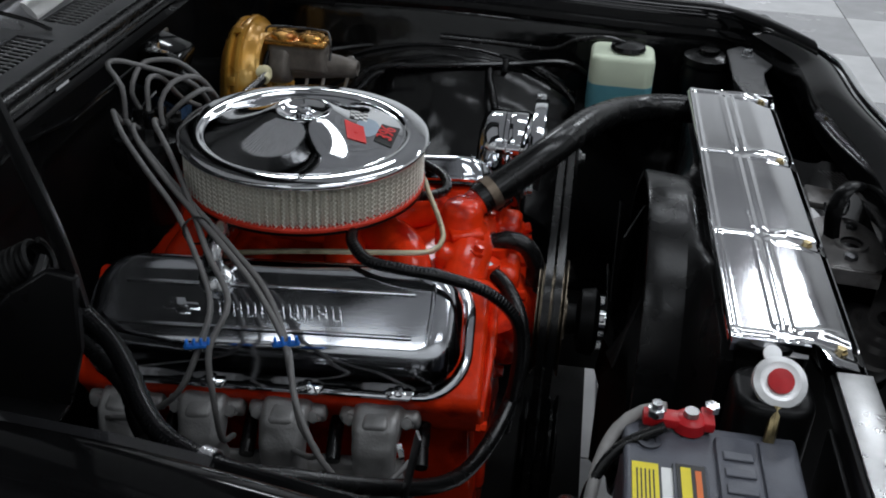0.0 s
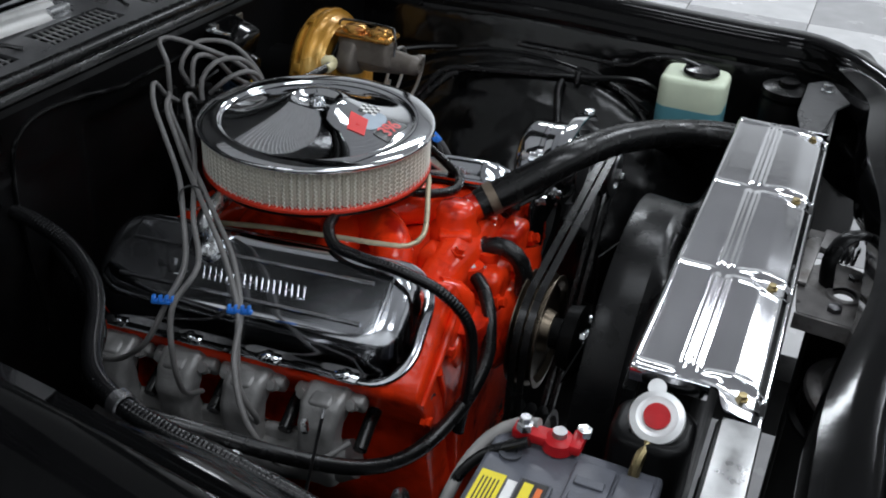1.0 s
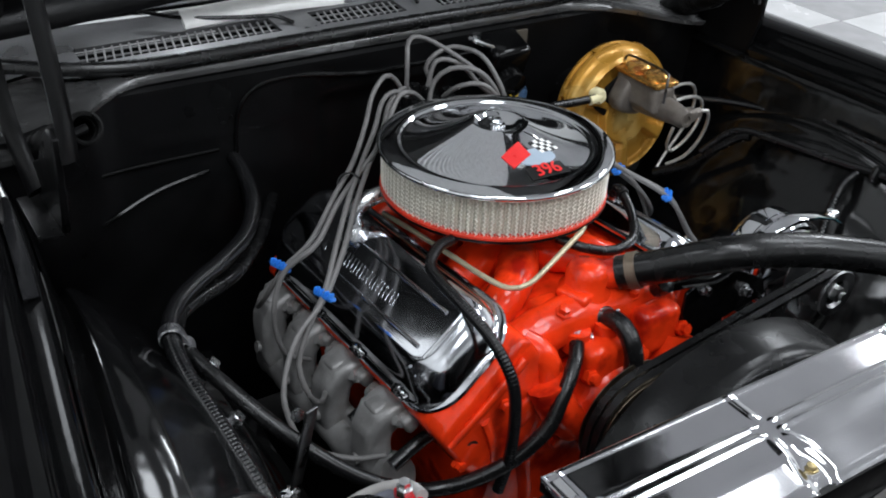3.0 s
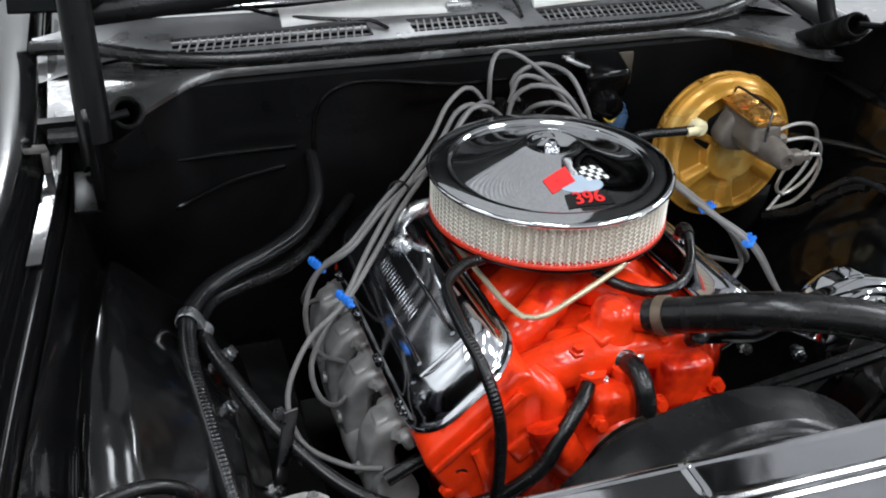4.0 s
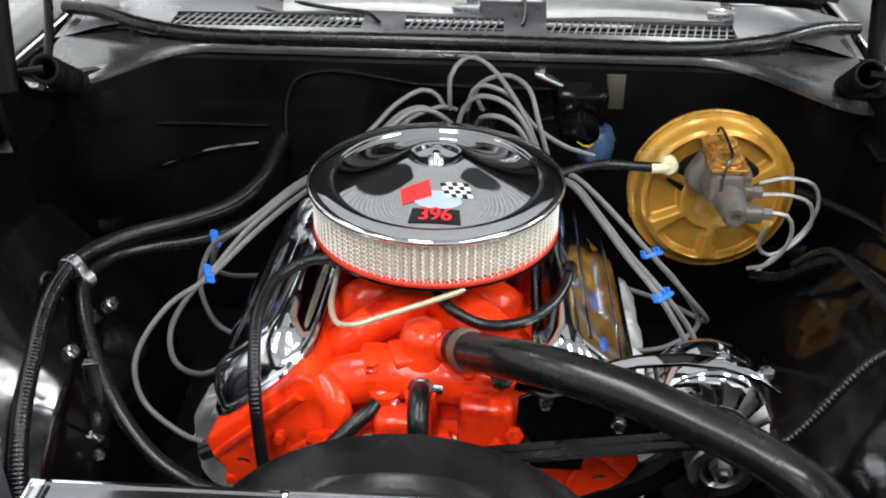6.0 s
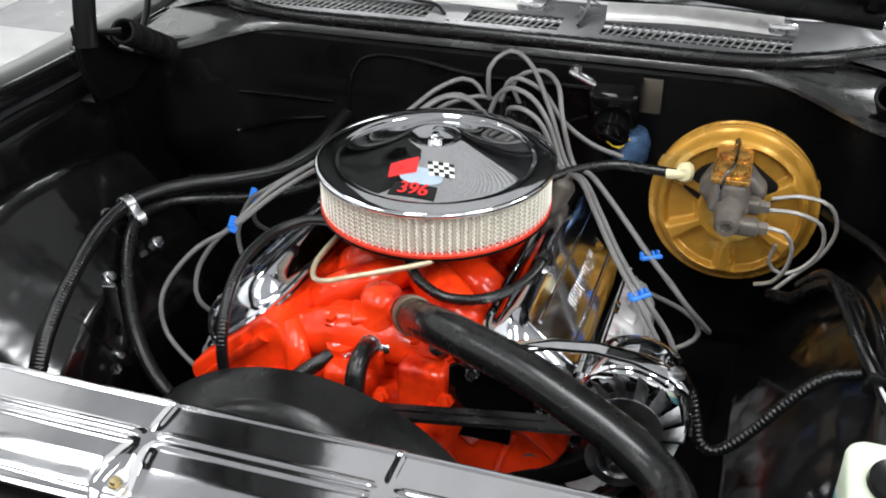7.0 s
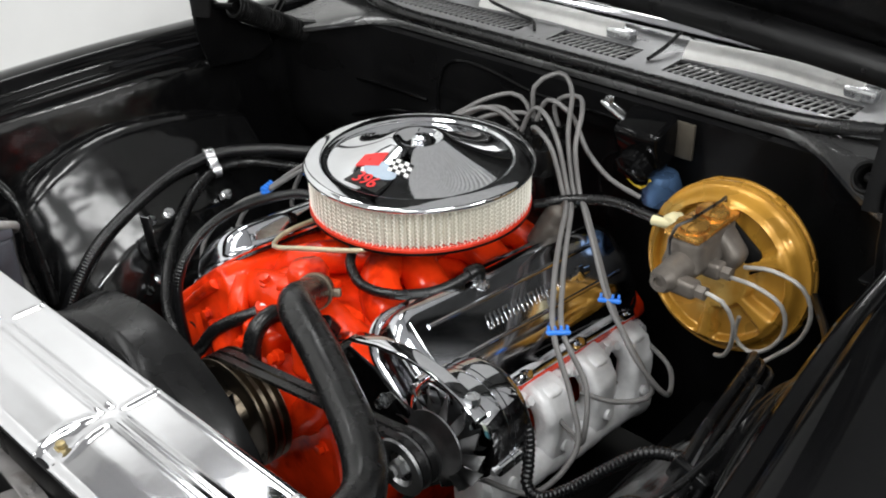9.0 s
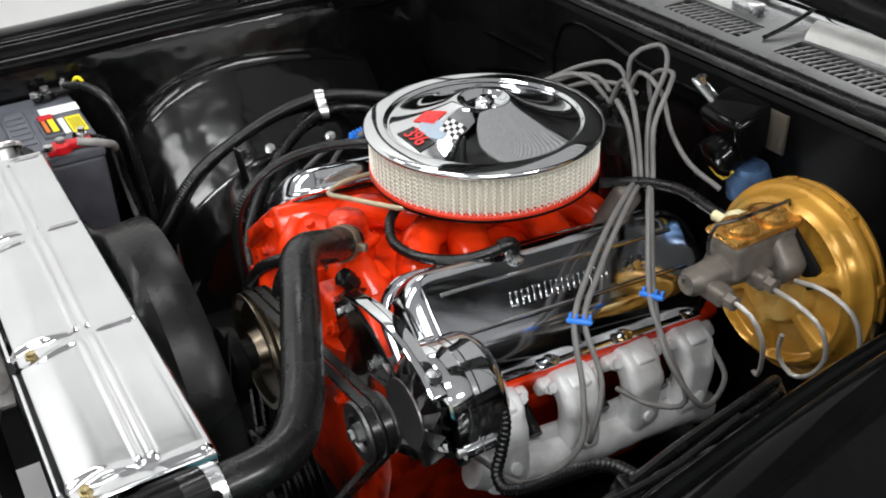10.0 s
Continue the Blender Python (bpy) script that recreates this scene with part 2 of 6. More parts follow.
TILE_LIGHT = make("light_floor_tile", (0.52, 0.515, 0.515), 0.22, 0.0, 0.08, 6, 90, 0.08, 0.08)
TILE_DARK = make("grey_floor_tile", (0.32, 0.316, 0.32), 0.22, 0.0, 0.1, 6, 90, 0.08, 0.08)
GROUT = make("floor_joint", (0.2, 0.2, 0.2), 0.7, 0.0, 0.1, 20, 200, 0.2)
WALL_PAINT = make("white_wall_paint", (0.78, 0.78, 0.77), 0.7, 0.0, 0.03, 3, 150, 0.1)
CEILING_PAINT = make("ceiling_paint", (0.55, 0.55, 0.56), 0.8, 0.0, 0.04, 3, 150, 0.1)
GLASS_DARK = make("tinted_glass", (0.005, 0.006, 0.006), 0.05, 0.0, 0.1, 5, 50, 0.0, spec=0.2)
WORN_GREY = make("worn_grey_latch_paint", (0.17, 0.162, 0.158), 0.36, 0.5, 0.25, 30, 200, 0.4, 0.1, 0, (0.1, 0.09, 0.08), 0.06, patch_scale=35)
GREY_PLATE = make("worn_grey_plate_paint", (0.09, 0.09, 0.092), 0.3, 0.3, 0.3, 14, 160, 0.3, 0.1, 0, (0.05, 0.05, 0.05), 0.04, patch_scale=18)
ALLOY = make("buffed_alloy", (0.8, 0.8, 0.82), 0.3, 1.0, 0.06, 20, 200, 0.15, 0.05)
INNER_BLACK = make("black_inner_fender_paint", (0.003, 0.003, 0.0032), 0.15, 0.0, 0.3, 7, 11, 0.35, 0.05, 0.0, spec=0.48, distance=0.012)
ZINC_CAP = make("pale_zinc_cap", (0.80, 0.80, 0.80), 0.42, 0.55, 0.06, 60, 300, 0.1)
GUTTER_GLEAM = make("gutter_gleam_paint", (0.012, 0.012, 0.013), 0.1, 0.0, 0.2, 20, 60, 0.1, 0.03, spec=0.8, distance=0.002)
BRIGHT_LINE = make("dull_tin_line", (0.6, 0.58, 0.55), 0.38, 0.7, 0.1, 60, 300, 0.1)
COVER_CHROME = make("worn_cover_chrome", (0.70, 0.715, 0.75), 0.105, 1.0, 0.06, 14, 60, 0.025, 0.03, distance=0.0015)
# Darker copy of the cowl paint, its metal base standing for the lip's sheen.
LIP_PAINT = make("dusty_lip_sheen_paint", (0.1, 0.1, 0.1), 0.22, 0.7, 0.35, 12, 140, 0.2, 0.1, 0.1, distance=0.002)
DULL_BAND = make("dull_brown_band", (0.2, 0.16, 0.12), 0.45, 0.7, 0.25, 40, 200, 0.3, 0.1)
COPPER = make("grooved_bronze_pulley", (0.17, 0.14, 0.105), 0.34, 1.0, 0.2, 60, 300, 0.2)

# ---- setting: showroom ----
TILE = 0.61
floor = whole("floor", at(block(ROOM_X1 - ROOM_X0, ROOM_Y1 - ROOM_Y0, 0.1, 0.0), (ROOM_X0 + ROOM_X1) / 2, (ROOM_Y0 + ROOM_Y1) / 2, -0.056), GROUT, "glossy grey and white chequered showroom floor", "floor", kind="structure")
WALLS = (("wall_west", ROOM_X0 - 0.1, (ROOM_Y0 + ROOM_Y1) / 2, 0.2, ROOM_Y1 - ROOM_Y0), ("wall_east", ROOM_X1 + 0.1, (ROOM_Y0 + ROOM_Y1) / 2, 0.2, ROOM_Y1 - ROOM_Y0),
         ("wall_south", (ROOM_X0 + ROOM_X1) / 2, ROOM_Y0 - 0.1, ROOM_X1 - ROOM_X0 + 0.4, 0.2), ("wall_north", (ROOM_X0 + ROOM_X1) / 2, ROOM_Y1 + 0.1, ROOM_X1 - ROOM_X0 + 0.4, 0.2))
for name, x, y, sx, sy in WALLS:
    whole(name, at(block(sx, sy, ROOM_H, 0.0), x, y, ROOM_H / 2), WALL_PAINT, "plain painted showroom wall", "wall", kind="structure")
deck = [at(block(ROOM_X1 - ROOM_X0 + 0.4, ROOM_Y1 - ROOM_Y0 + 0.4, 0.15, 0.0), (ROOM_X0 + ROOM_X1) / 2, (ROOM_Y0 + ROOM_Y1) / 2, ROOM_H + 0.075)]
for k in range(int((ROOM_Y1 - ROOM_Y0) / 0.2)):
    deck.append(at(block(ROOM_X1 - ROOM_X0, 0.09, 0.05, 0.0), (ROOM_X0 + ROOM_X1) / 2, ROOM_Y0 + 0.1 + 0.2 * k, ROOM_H - 0.022))
whole("ceiling", merge(*deck), CEILING_PAINT, "pale ribbed metal deck ceiling of the showroom", "ceiling", kind="structure")
for lx, ly in LAMP_PLACES:
    lamp = thing("ceiling_light", lx, ly, ROOM_H, "white rectangular ceiling light panel, out of view, switched on", "lamp", "ceiling lights")
    rim = merge(at(block(0.04, LAMP_L + 0.08, 0.08), lx - LAMP_W / 2 - 0.02, ly, ROOM_H - 0.04), at(block(0.04, LAMP_L + 0.08, 0.08), lx + LAMP_W / 2 + 0.02, ly, ROOM_H - 0.04),
                at(block(LAMP_W, 0.04, 0.08), lx, ly - LAMP_L / 2 - 0.02, ROOM_H - 0.04), at(block(LAMP_W, 0.04, 0.08), lx, ly + LAMP_L / 2 + 0.02, ROOM_H - 0.04))
    part("frame", rim, WHITE_ENAMEL, lamp)
    ceiling_lamp_light(lx, ly)

# ---- car body ----
car = thing("car_body", 0, 0.3, 0.2, "black car body with open hood, glossy engine bay", "car")


def bay_half(y):
    """Half the width of the bay's opening between the fender lips."""
    return 0.655 + 0.065 * step01(0.2, -0.65, y) - 0.20 * max(0.0, (-0.60 - y) / 0.20) ** 2.2


def fender_section(y):
    """Lip, drain gutter, crown and outer side of a fender."""
    w = bay_half(y)
    drop = 0.030 * step01(0.0, -0.6, y)
    pts = [(w, 0.80), (w, 0.922), (w + 0.002, 0.934), (w + 0.007, 0.940), (w + 0.014, 0.939), (w + 0.022, 0.934), (w + 0.029, 0.935), (w + 0.033, 0.948), (w + 0.037, 0.960), (w + 0.043, 0.966), (w + 0.060, 0.970), (w + 0.085, 0.9695), (w + 0.105, 0.965), (w + 0.125, 0.958), (w + 0.155, 0.948), (w + 0.190, 0.934), (w + 0.220, 0.912), (w + 0.243, 0.87), (w + 0.255, 0.80), (w + 0.26, 0.50)]
    inner = [(a - 0.004 if i > 2 else a + 0.008, b - 0.006) for i, (a, b) in enumerate(pts)]
    return [(a, y, b - drop) for a, b in pts] + [(a, y, b - drop) for a, b in reversed(inner)]


fender_geo = loft([fender_section(y) for y in spread(-0.80, 0.85, 48)])
part("fender", fender_geo, BLACK_PAINT, car, "glossy black fender top", 50)
part("fender", mirrored(fender_geo), BLACK_PAINT, car, "glossy black fender top", 50)


def apron(u, v, crest=False):
    """Inner fender with the domed wheel housing; u from the bay's middle to the lip, v along the car."""
    y = -0.70 + 1.02 * v
    half = bay_half(y) - 0.003
    x = 0.36 + (half - 0.36) * u
    floor_z = 0.44 + 0.03 * math.sin(3 * y)
    if crest:
        d = y + 0.14
        arch = 0.851 - (0.73 * d * d if d > 0 else 0.17 * (1 - math.sqrt(max(0.0, 1 - (d / 0.26) ** 2))) + 3.0 * max(0.0, -d - 0.25)) - 0.16 * step01(0.115, 0.145, y)
        e = 0.635 - x
        dome = arch - (12.0 * min(e, 0.03) ** 2 + (1.08 + 1.5 * max(0.0, -0.20 - y)) * max(0.0, e - 0.03) + 1.0 * max(0.0, e - 0.15) + 9.0 * max(0.0, e - 0.187) if e > 0 else 5.0 * e * e)
    else:
        r, cy, cz = 0.48, -0.10, 0.368
        arch = cz + math.sqrt(max(0.0, r * r - (y - cy) ** 2))
        d = max(0.0, 0.632 - x)
        dome = arch - 0.024 * step01(0.0, 0.05, d) - (0.85 * d + 2.0 * d * d + 7.0 * max(0.0, d - 0.165) ** 1.2)
    dome += 0.004 * math.exp(-((x - 0.57) / 0.03) ** 2 - ((y + 0.05) / 0.12) ** 2)
    z = max(floor_z, dome) if x > 0.43 else floor_z
    z -= 0.014 * math.exp(-((x - half + (0.024 if crest else 0.04)) / 0.007) ** 2)
    edge = step01(half - 0.022, half, x)
    top = 0.915 - 0.030 * step01(0.0, -0.6, y)
    return (x, y, z * (1 - edge) + top * edge)


apron_geo = sheet(apron, spread(0, 1, 120), spread(0, 1, 90), (0, 0, -0.012))
part("inner_fender", apron_geo, INNER_BLACK, car, "glossy black inner fender with wheel housing", 60)
part("inner_fender", mirrored(sheet(lambda u, v: apron(u, v, True), spread(0, 1, 120), spread(0, 1, 90), (0, 0, -0.012))), INNER_BLACK, car, "glossy black inner fender with wheel housing", 60)
for bx, by, bz in ((-0.491, -0.160, 0.722), (-0.477, -0.042, 0.721), (-0.449, -0.222, 0.628)):
    part("fender_bolt", moved(lathe([(0, -0.012), (0.011, -0.012), (0.011, 0.002), (0.008, 0.003), (0.008, 0.008), (0, 0.009)], 6), pose(bx, by, bz, 0, 50, 0)), CAP_STEEL, car)
bumper = part("hood_bumper", merge(at(block(0.030, 0.016, 0.008, 0.002), -0.690, 0.13, 0.976, 0, 8, 12), at(block(0.010, 0.012, 0.030, 0.002), -0.678, 0.128, 0.957)), WORN_GREY, car, "grey hood bumper bracket on the fender lip")
part("stud", at(lathe([(0, 0), (0.007, 0), (0.006, 0.012), (0, 0.014)], 10), -0.699, 0.131, 0.978), RUBBER, bumper)
# Extra glossy skin added so the gutter mirrors the bright wall.
part("gutter_gleam", sheet(lambda u, v: (-(bay_half(-0.11 + 0.24 * v) + 0.009 + 0.017 * u), -0.11 + 0.24 * v, 0.9435 - 0.030 * step01(0.0, -0.6, -0.11 + 0.24 * v)), spread(0, 1, 3), spread(0, 1, 20), (0, 0, -0.002)), GUTTER_GLEAM, car, "glossy black strip added for the gutter's reflection")

# firewall with a recessed panel and ribs
def firewall(u, v):
    x = -0.70 + 1.40 * u
    z = 0.30 + 0.66 * v
    y = 0.335 - 0.085 * step01(0.46, 0.62, abs(x)) * (1 if z > 0.78 else step01(0.6, 0.78, z))
    if -0.13 < x + 0.0 and x < 0.13 and z > 0.3:
        y += 0.012 * step01(0.0, 0.015, 0.13 - abs(x)) * step01(0.90, 0.885, z)
    y -= 0.004 * math.exp(-((z - 0.868) / 0.006) ** 2) * step01(-0.17, -0.2, x) * step01(-0.44, -0.42, x)
    return (x, y, z)


part("firewall", sheet(firewall, spread(0, 1, 120), spread(0, 1, 60), (0, 0.02, 0)), SATIN_BLACK, car, "satin black firewall", 50)


def cowl_y(x):
    return 0.358 - 0.136 * step01(0.40, 0.64, abs(x))


# lip under the cowl
def lip_point(u, v):
    x = -0.68 + 1.36 * u
    y0, y1 = cowl_y(x), 0.372 + 0.13 * step01(0.40, 0.70, abs(x))
    z = 0.970 + 0.006 * math.sin(min(v * 5, 1) * 1.57) - 0.022 * step01(0.45, 0.66, abs(x)) * (1 - 0.6 * v) + 0.004 * math.sin(14 * x + 5 * v) * step01(0.42, 0.5, abs(x))
    return (x, y0 + (y1 - y0) * v, z)


lip = sheet(lip_point, spread(0, 1, 110), spread(0, 1, 10), (0, 0, -0.008))
part("cowl_lip", lip, LIP_PAINT, car, "dusty black cowl flange", 50)


VENTS = ((-0.485, -0.155), (-0.083, 0.087), (0.160, 0.478))
VENT_Y0, VENT_Y1 = 0.409, 0.468
# the cowl top is laid in strips round its three vents
def cowl_patch(x0, x1, y0, y1, n=10):
    def fn(u, v):
        x = x0 + (x1 - x0) * u
        ya = 0.375 + 0.12 * step01(0.48, 0.72, abs(x)) if y0 is None else y0
        y = ya + (y1 - ya) * v
        return (x, y, 0.986 + 0.006 * (1 - (x / 0.7) ** 2) + 0.05 * (y - 0.375) - 0.03 * step01(0.56, 0.72, abs(x)))
    return sheet(fn, spread(0, 1, n), spread(0, 1, 5), (0, 0, -0.006))


patches = [cowl_patch(-0.72, 0.72, None, VENT_Y0, 60), cowl_patch(-0.72, 0.72, VENT_Y1, 0.60, 60)]
edges = [-0.72] + [v for pair in VENTS for v in pair] + [0.72]
for a, b in zip(edges[::2], edges[1::2]):
    patches.append(cowl_patch(a, b, VENT_Y0, VENT_Y1, 8))
cowl_ob = part("cowl_panel", merge(*patches), COWL_PAINT, car, "dusty black cowl top with three vent grilles", 50)
# Black sheets added under the vents to keep the slots dark.
part("vent_dark_box", merge(at(block(1.1, 0.09, 0.01), 0, 0.44, 0.94), at(block(1.1, 0.006, 0.042), 0, 0.477, 0.962), at(block(1.1, 0.006, 0.036), 0, 0.403, 0.962)), FLAT_BLACK, car)


def cowl_z(x, y):
    return 0.986 + 0.006 * (1 - (x / 0.7) ** 2) + 0.05 * (y - 0.375)


bar_mesh = mesh_of("grille_bar", block(0.0032, VENT_Y1 - VENT_Y0, 0.003, 0.0006, 1), GRILLE)
for a, b in VENTS:
    n = int(round((b - a) / 0.0135))
    for i in range(1, n):
        x = a + (b - a) * i / n
        bar = new("grille_bar", bar_mesh)
        bar.parent = cowl_ob
        bar.matrix_basis = pose(x, (VENT_Y0 + VENT_Y1) / 2, cowl_z(x, 0.44) - 0.002, 0, 0, -12)
    for y in (0.427, 0.449):
        part("grille_rail", at(block(b - a, 0.0016, 0.003, 0.0004, 1), (a + b) / 2, y, cowl_z((a + b) / 2, y) - 0.004), GRILLE, cowl_ob)

# rubber seal along the cowl's front edge
seal_pts = [(-0.70, 0.50, 0.985), (-0.62, 0.455, 0.995), (-0.52, 0.395, 0.992), (-0.40, 0.370, 0.987), (-0.2, 0.364, 0.989), (0.0, 0.363, 0.990), (0.2, 0.364, 0.989), (0.40, 0.370, 0.987), (0.52, 0.395, 0.992), (0.62, 0.455, 0.995), (0.70, 0.50, 0.985)]
whole("cowl_seal", tube(seal_pts, 0.011, 12, 0.02, flat=(0.0125, 0.0125)), RUBBER, "black rubber hood seal along the cowl", "seal")

# hood: an outer skin with an inner brace frame, open
HOOD_A, HOOD_Y, HOOD_Z, HOOD_L = radians(69), 0.465, 1.07, 1.25
def hood_point(x, s, d):
    return (x, HOOD_Y - s * math.cos(HOOD_A) + d * math.sin(HOOD_A), HOOD_Z - 0.045 * (x / 0.7) ** 2 + s * math.sin(HOOD_A) + d * math.cos(HOOD_A))


part("hood", sheet(lambda u, v: hood_point((2 * u - 1) * (0.65 + 0.05 * v), HOOD_L * v, 0.03 - 0.02 * (2 * u - 1) ** 2), spread(0, 1, 24), spread(0, 1, 16), (0, 0.012, 0.012)), INNER_BLACK, car, "open black hood")
ribs = [tube([hood_point(-0.61, 0.03, -0.01), hood_point(0, 0.03, -0.005), hood_point(0.61, 0.03, -0.01)], 0.02, 10, flat=(0.03, 0.016)),
        tube([hood_point(-0.64, HOOD_L - 0.05, -0.01), hood_point(0, HOOD_L - 0.05, 0), hood_point(0.64, HOOD_L - 0.05, -0.01)], 0.02, 10, flat=(0.03, 0.02)),
        tube([hood_point(-0.60, 0.05, -0.01), hood_point(-0.62, HOOD_L - 0.05, -0.01)], 0.02, 10, flat=(0.03, 0.02)),
        tube([hood_point(0.60, 0.05, -0.01), hood_point(0.62, HOOD_L - 0.05, -0.01)], 0.02, 10, flat=(0.03, 0.02)),
        tube([hood_point(-0.56, 0.1, 0), hood_point(-0.54, HOOD_L - 0.1, 0)], 0.02, 10, flat=(0.03, 0.02)), tube([hood_point(0.56, 0.1, 0), hood_point(0.54, HOOD_L - 0.1, 0)], 0.02, 10, flat=(0.03, 0.02))]
part("hood_brace", merge(*ribs), SATIN_BLACK, car, "black hood brace frame")

part("hood_pad", sheet(lambda u, v: hood_point(-0.33 + 0.62 * u, 0.18 + 1.03 * v, 0.012 - 0.0035 * math.sin(260 * v + 3 * math.sin(5 * u))), spread(0, 1, 24), spread(0, 1, 420), (0, 0.006, 0.006)), HOOD_PAD, car, "grey fibre insulation pad under the hood")
# hood hinges with coil springs
def hinge(s, out, back=0.0):
    shift = lambda g: at(g, 0, back, 0)
    plate = at(bevelled(prism([(0.05, 0.915), (0.15, 0.905), (0.20, 0.925), (0.19, 0.955), (0.13, 0.985), (0.09, 1.03), (0.05, 1.06), (0.025, 1.055), (0.03, 0.98)], -0.005, 0.005, "x"), 0.002, 1), s * (0.615 + out), 0, 0)
    foot = at(block(0.035, 0.12, 0.006, 0.002), s * (0.632 + out * 0.5), 0.11, 0.915, 0, 0, 0)
    ob = part("hood_hinge", shift(merge(plate, foot)), SATIN_BLACK, car, "black hood hinge")
    part("post", shift(tube([(s * (0.600 + out), 0.035, 1.02), (s * (0.600 + out), 0.05, 1.10), (s * (0.605 + out), 0.11, 1.32), (s * (0.61 + out), 0.16, 1.62)], 0.012, 8, flat=(0.018, 0.007))), SATIN_BLACK, ob)
    part("arm", shift(tube([(s * (0.625 + out), 0.15, 0.93), (s * (0.63 + out), 0.26, 1.02), (s * (0.63 + out), 0.34, 1.27)], 0.012, 8, flat=(0.016, 0.006))), SATIN_BLACK, ob)
    a0, a1 = Vector((s * (0.565 + out), 0.085, 1.035)), Vector((s * (0.597 + out), 0.262, 0.937))
    axis = (a1 - a0).normalized()
    u0 = axis.orthogonal().normalized()
    v0 = axis.cross(u0)
    part("spring", shift(tube([tuple(a0 + (a1 - a0) * (k / 700) + u0 * (0.019 * math.cos(k * 0.30)) + v0 * (0.019 * math.sin(k * 0.30))) for k in range(701)], 0.0033, 6, 0.02)), FLAT_BLACK, ob)
    part("pin", shift(tube([tuple(a0), (s * (0.62 + out), 0.07, 1.03)], 0.006, 8)), SATIN_BLACK, ob)
    part("pin", shift(tube([tuple(a1), (s * (0.66 + out), 0.26, 0.93)], 0.006, 8)), SATIN_BLACK, ob)


hinge(-1, 0.0)
hinge(1, 0.045, 0.07)

# nose panel in front of the bay
def nose(u, v):
    x = (-1 + 2 * u) * 0.80
    y0 = -0.790 + 0.035 * step01(0.05, 0.40, abs(x)) + 0.07 * step01(0.50, 0.74, abs(x))
    y = y0 - 0.13 * math.sin(min(1.0, v * 1.1) * 1.57) + 0.03 * abs(x) * v
    z = 0.922 - 0.012 * (x / 0.8) ** 2 + 0.014 * math.sin(min(1, v * 4) * 1.57) - 0.035 * step01(0.25, 0.6, v) - 0.26 * step01(0.6, 1.0, v) + (-0.03 if v == 0 else 0)
    return (x, y, z)


part("nose_panel", sheet(nose, spread(0, 1, 60), spread(0, 1, 30), (0, 0, -0.012)), BLACK_PAINT, car, "glossy black nose panel", 50)
nose_edge = [nose(u, 0.40) for u in spread(0.06, 0.94, 40)]
# Bright strip added where the nose's front edge catches light.
part("nose_highlight", tube([(x, y - 0.010, z + 0.003) for x, y, z in nose_edge], 0.01, 12, 0.03, flat=(0.016, 0.007)), POLISHED, car, "bright metal strip added for the highlight along the nose")
# core support: upright frame either side of the radiator and the cross bar
for cx, cy, cz, sx, sy, sz in ((-0.52, -0.692, 0.868, 0.30, 0.045, 0.03), (0.56, -0.692, 0.868, 0.28, 0.045, 0.03), (0.02, -0.70, 0.855, 0.74, 0.03, 0.05), (-0.54, -0.672, 0.60, 0.24, 0.01, 0.50), (0.56, -0.672, 0.60, 0.24, 0.01, 0.50)):
    part("core_support", at(block(sx, sy, sz, 0.005), cx, cy, cz), SATIN_BLACK, car, "satin black radiator support")
part("support_strap", at(block(0.27, 0.038, 0.004, 0.001), -0.51, -0.694, 0.8865), STEEL, car, "worn bare metal strap")
part("support_plate", bevelled(prism([(0.43, -0.70), (0.43, -0.664), (0.50, -0.652), (0.66, -0.655), (0.71, -0.70), (0.70, -0.755), (0.62, -0.745), (0.55, -0.712)], 0.884, 0.889, "z"), 0.001, 1), GREY_PLATE, car, "worn grey painted top plate")
part("support_bolt", at(lathe([(0, 0), (0.013, 0), (0.013, 0.003), (0.009, 0.004), (0.009, 0.013), (0, 0.014)], 6), 0.635, -0.69, 0.8885), CAP_STEEL, car)
part("headlamp_bucket", at(lathe([(0, 0.03), (0.03, 0.028), (0.06, 0.018), (0.08, 0.0), (0.085, -0.06), (0.0, -0.08)], 32), 0.60, -0.80, 0.80, 18, 0, 0), SATIN_BLACK, car)
# frame rails, and a dark plate added to block the lit floor below
part("frame_rail", merge(at(block(0.09, 1.5, 0.13, 0.01), -0.40, -0.1, 0.38), at(block(0.09, 1.5, 0.13, 0.01), 0.40, -0.1, 0.38), at(block(0.8, 0.16, 0.1, 0.02), 0, -0.18, 0.30)), FLAT_BLACK, car)
part("dark_underplate", at(block(1.24, 1.10, 0.012, 0.002), 0, 0.09, 0.27), FLAT_BLACK, car)
# windscreen and its trim
part("windscreen_trim", tube([(-0.64, 0.585, 1.006), (-0.3, 0.562, 1.010), (0.0, 0.556, 1.012), (0.3, 0.562, 1.010), (0.64, 0.585, 1.006)], 0.01, 8, flat=(0.016, 0.006)), POLISHED, car, "bright windscreen trim strip")
part("windscreen", sheet(lambda u, v: ((-0.74 + 1.48 * u), 0.575 + 0.52 * v + 0.05 * (2 * u - 1) ** 2, 1.008 + 0.36 * v), spread(0, 1, 16), spread(0, 1, 6), (0, 0.005, -0.005)), GLASS_DARK, car, "dark tinted windscreen")
part("roof_shell", at(block(1.4, 1.6, 0.06, 0.02), 0, 1.95, 1.35), BLACK_PAINT, car)
part("cabin_side", merge(at(block(0.05, 2.44, 0.62, 0.02), -0.855, 2.08, 0.57), at(block(0.05, 2.44, 0.62, 0.02), 0.855, 2.08, 0.57), at(block(1.68, 0.05, 0.7, 0.02), 0, 3.3, 0.61)), BLACK_PAINT, car)
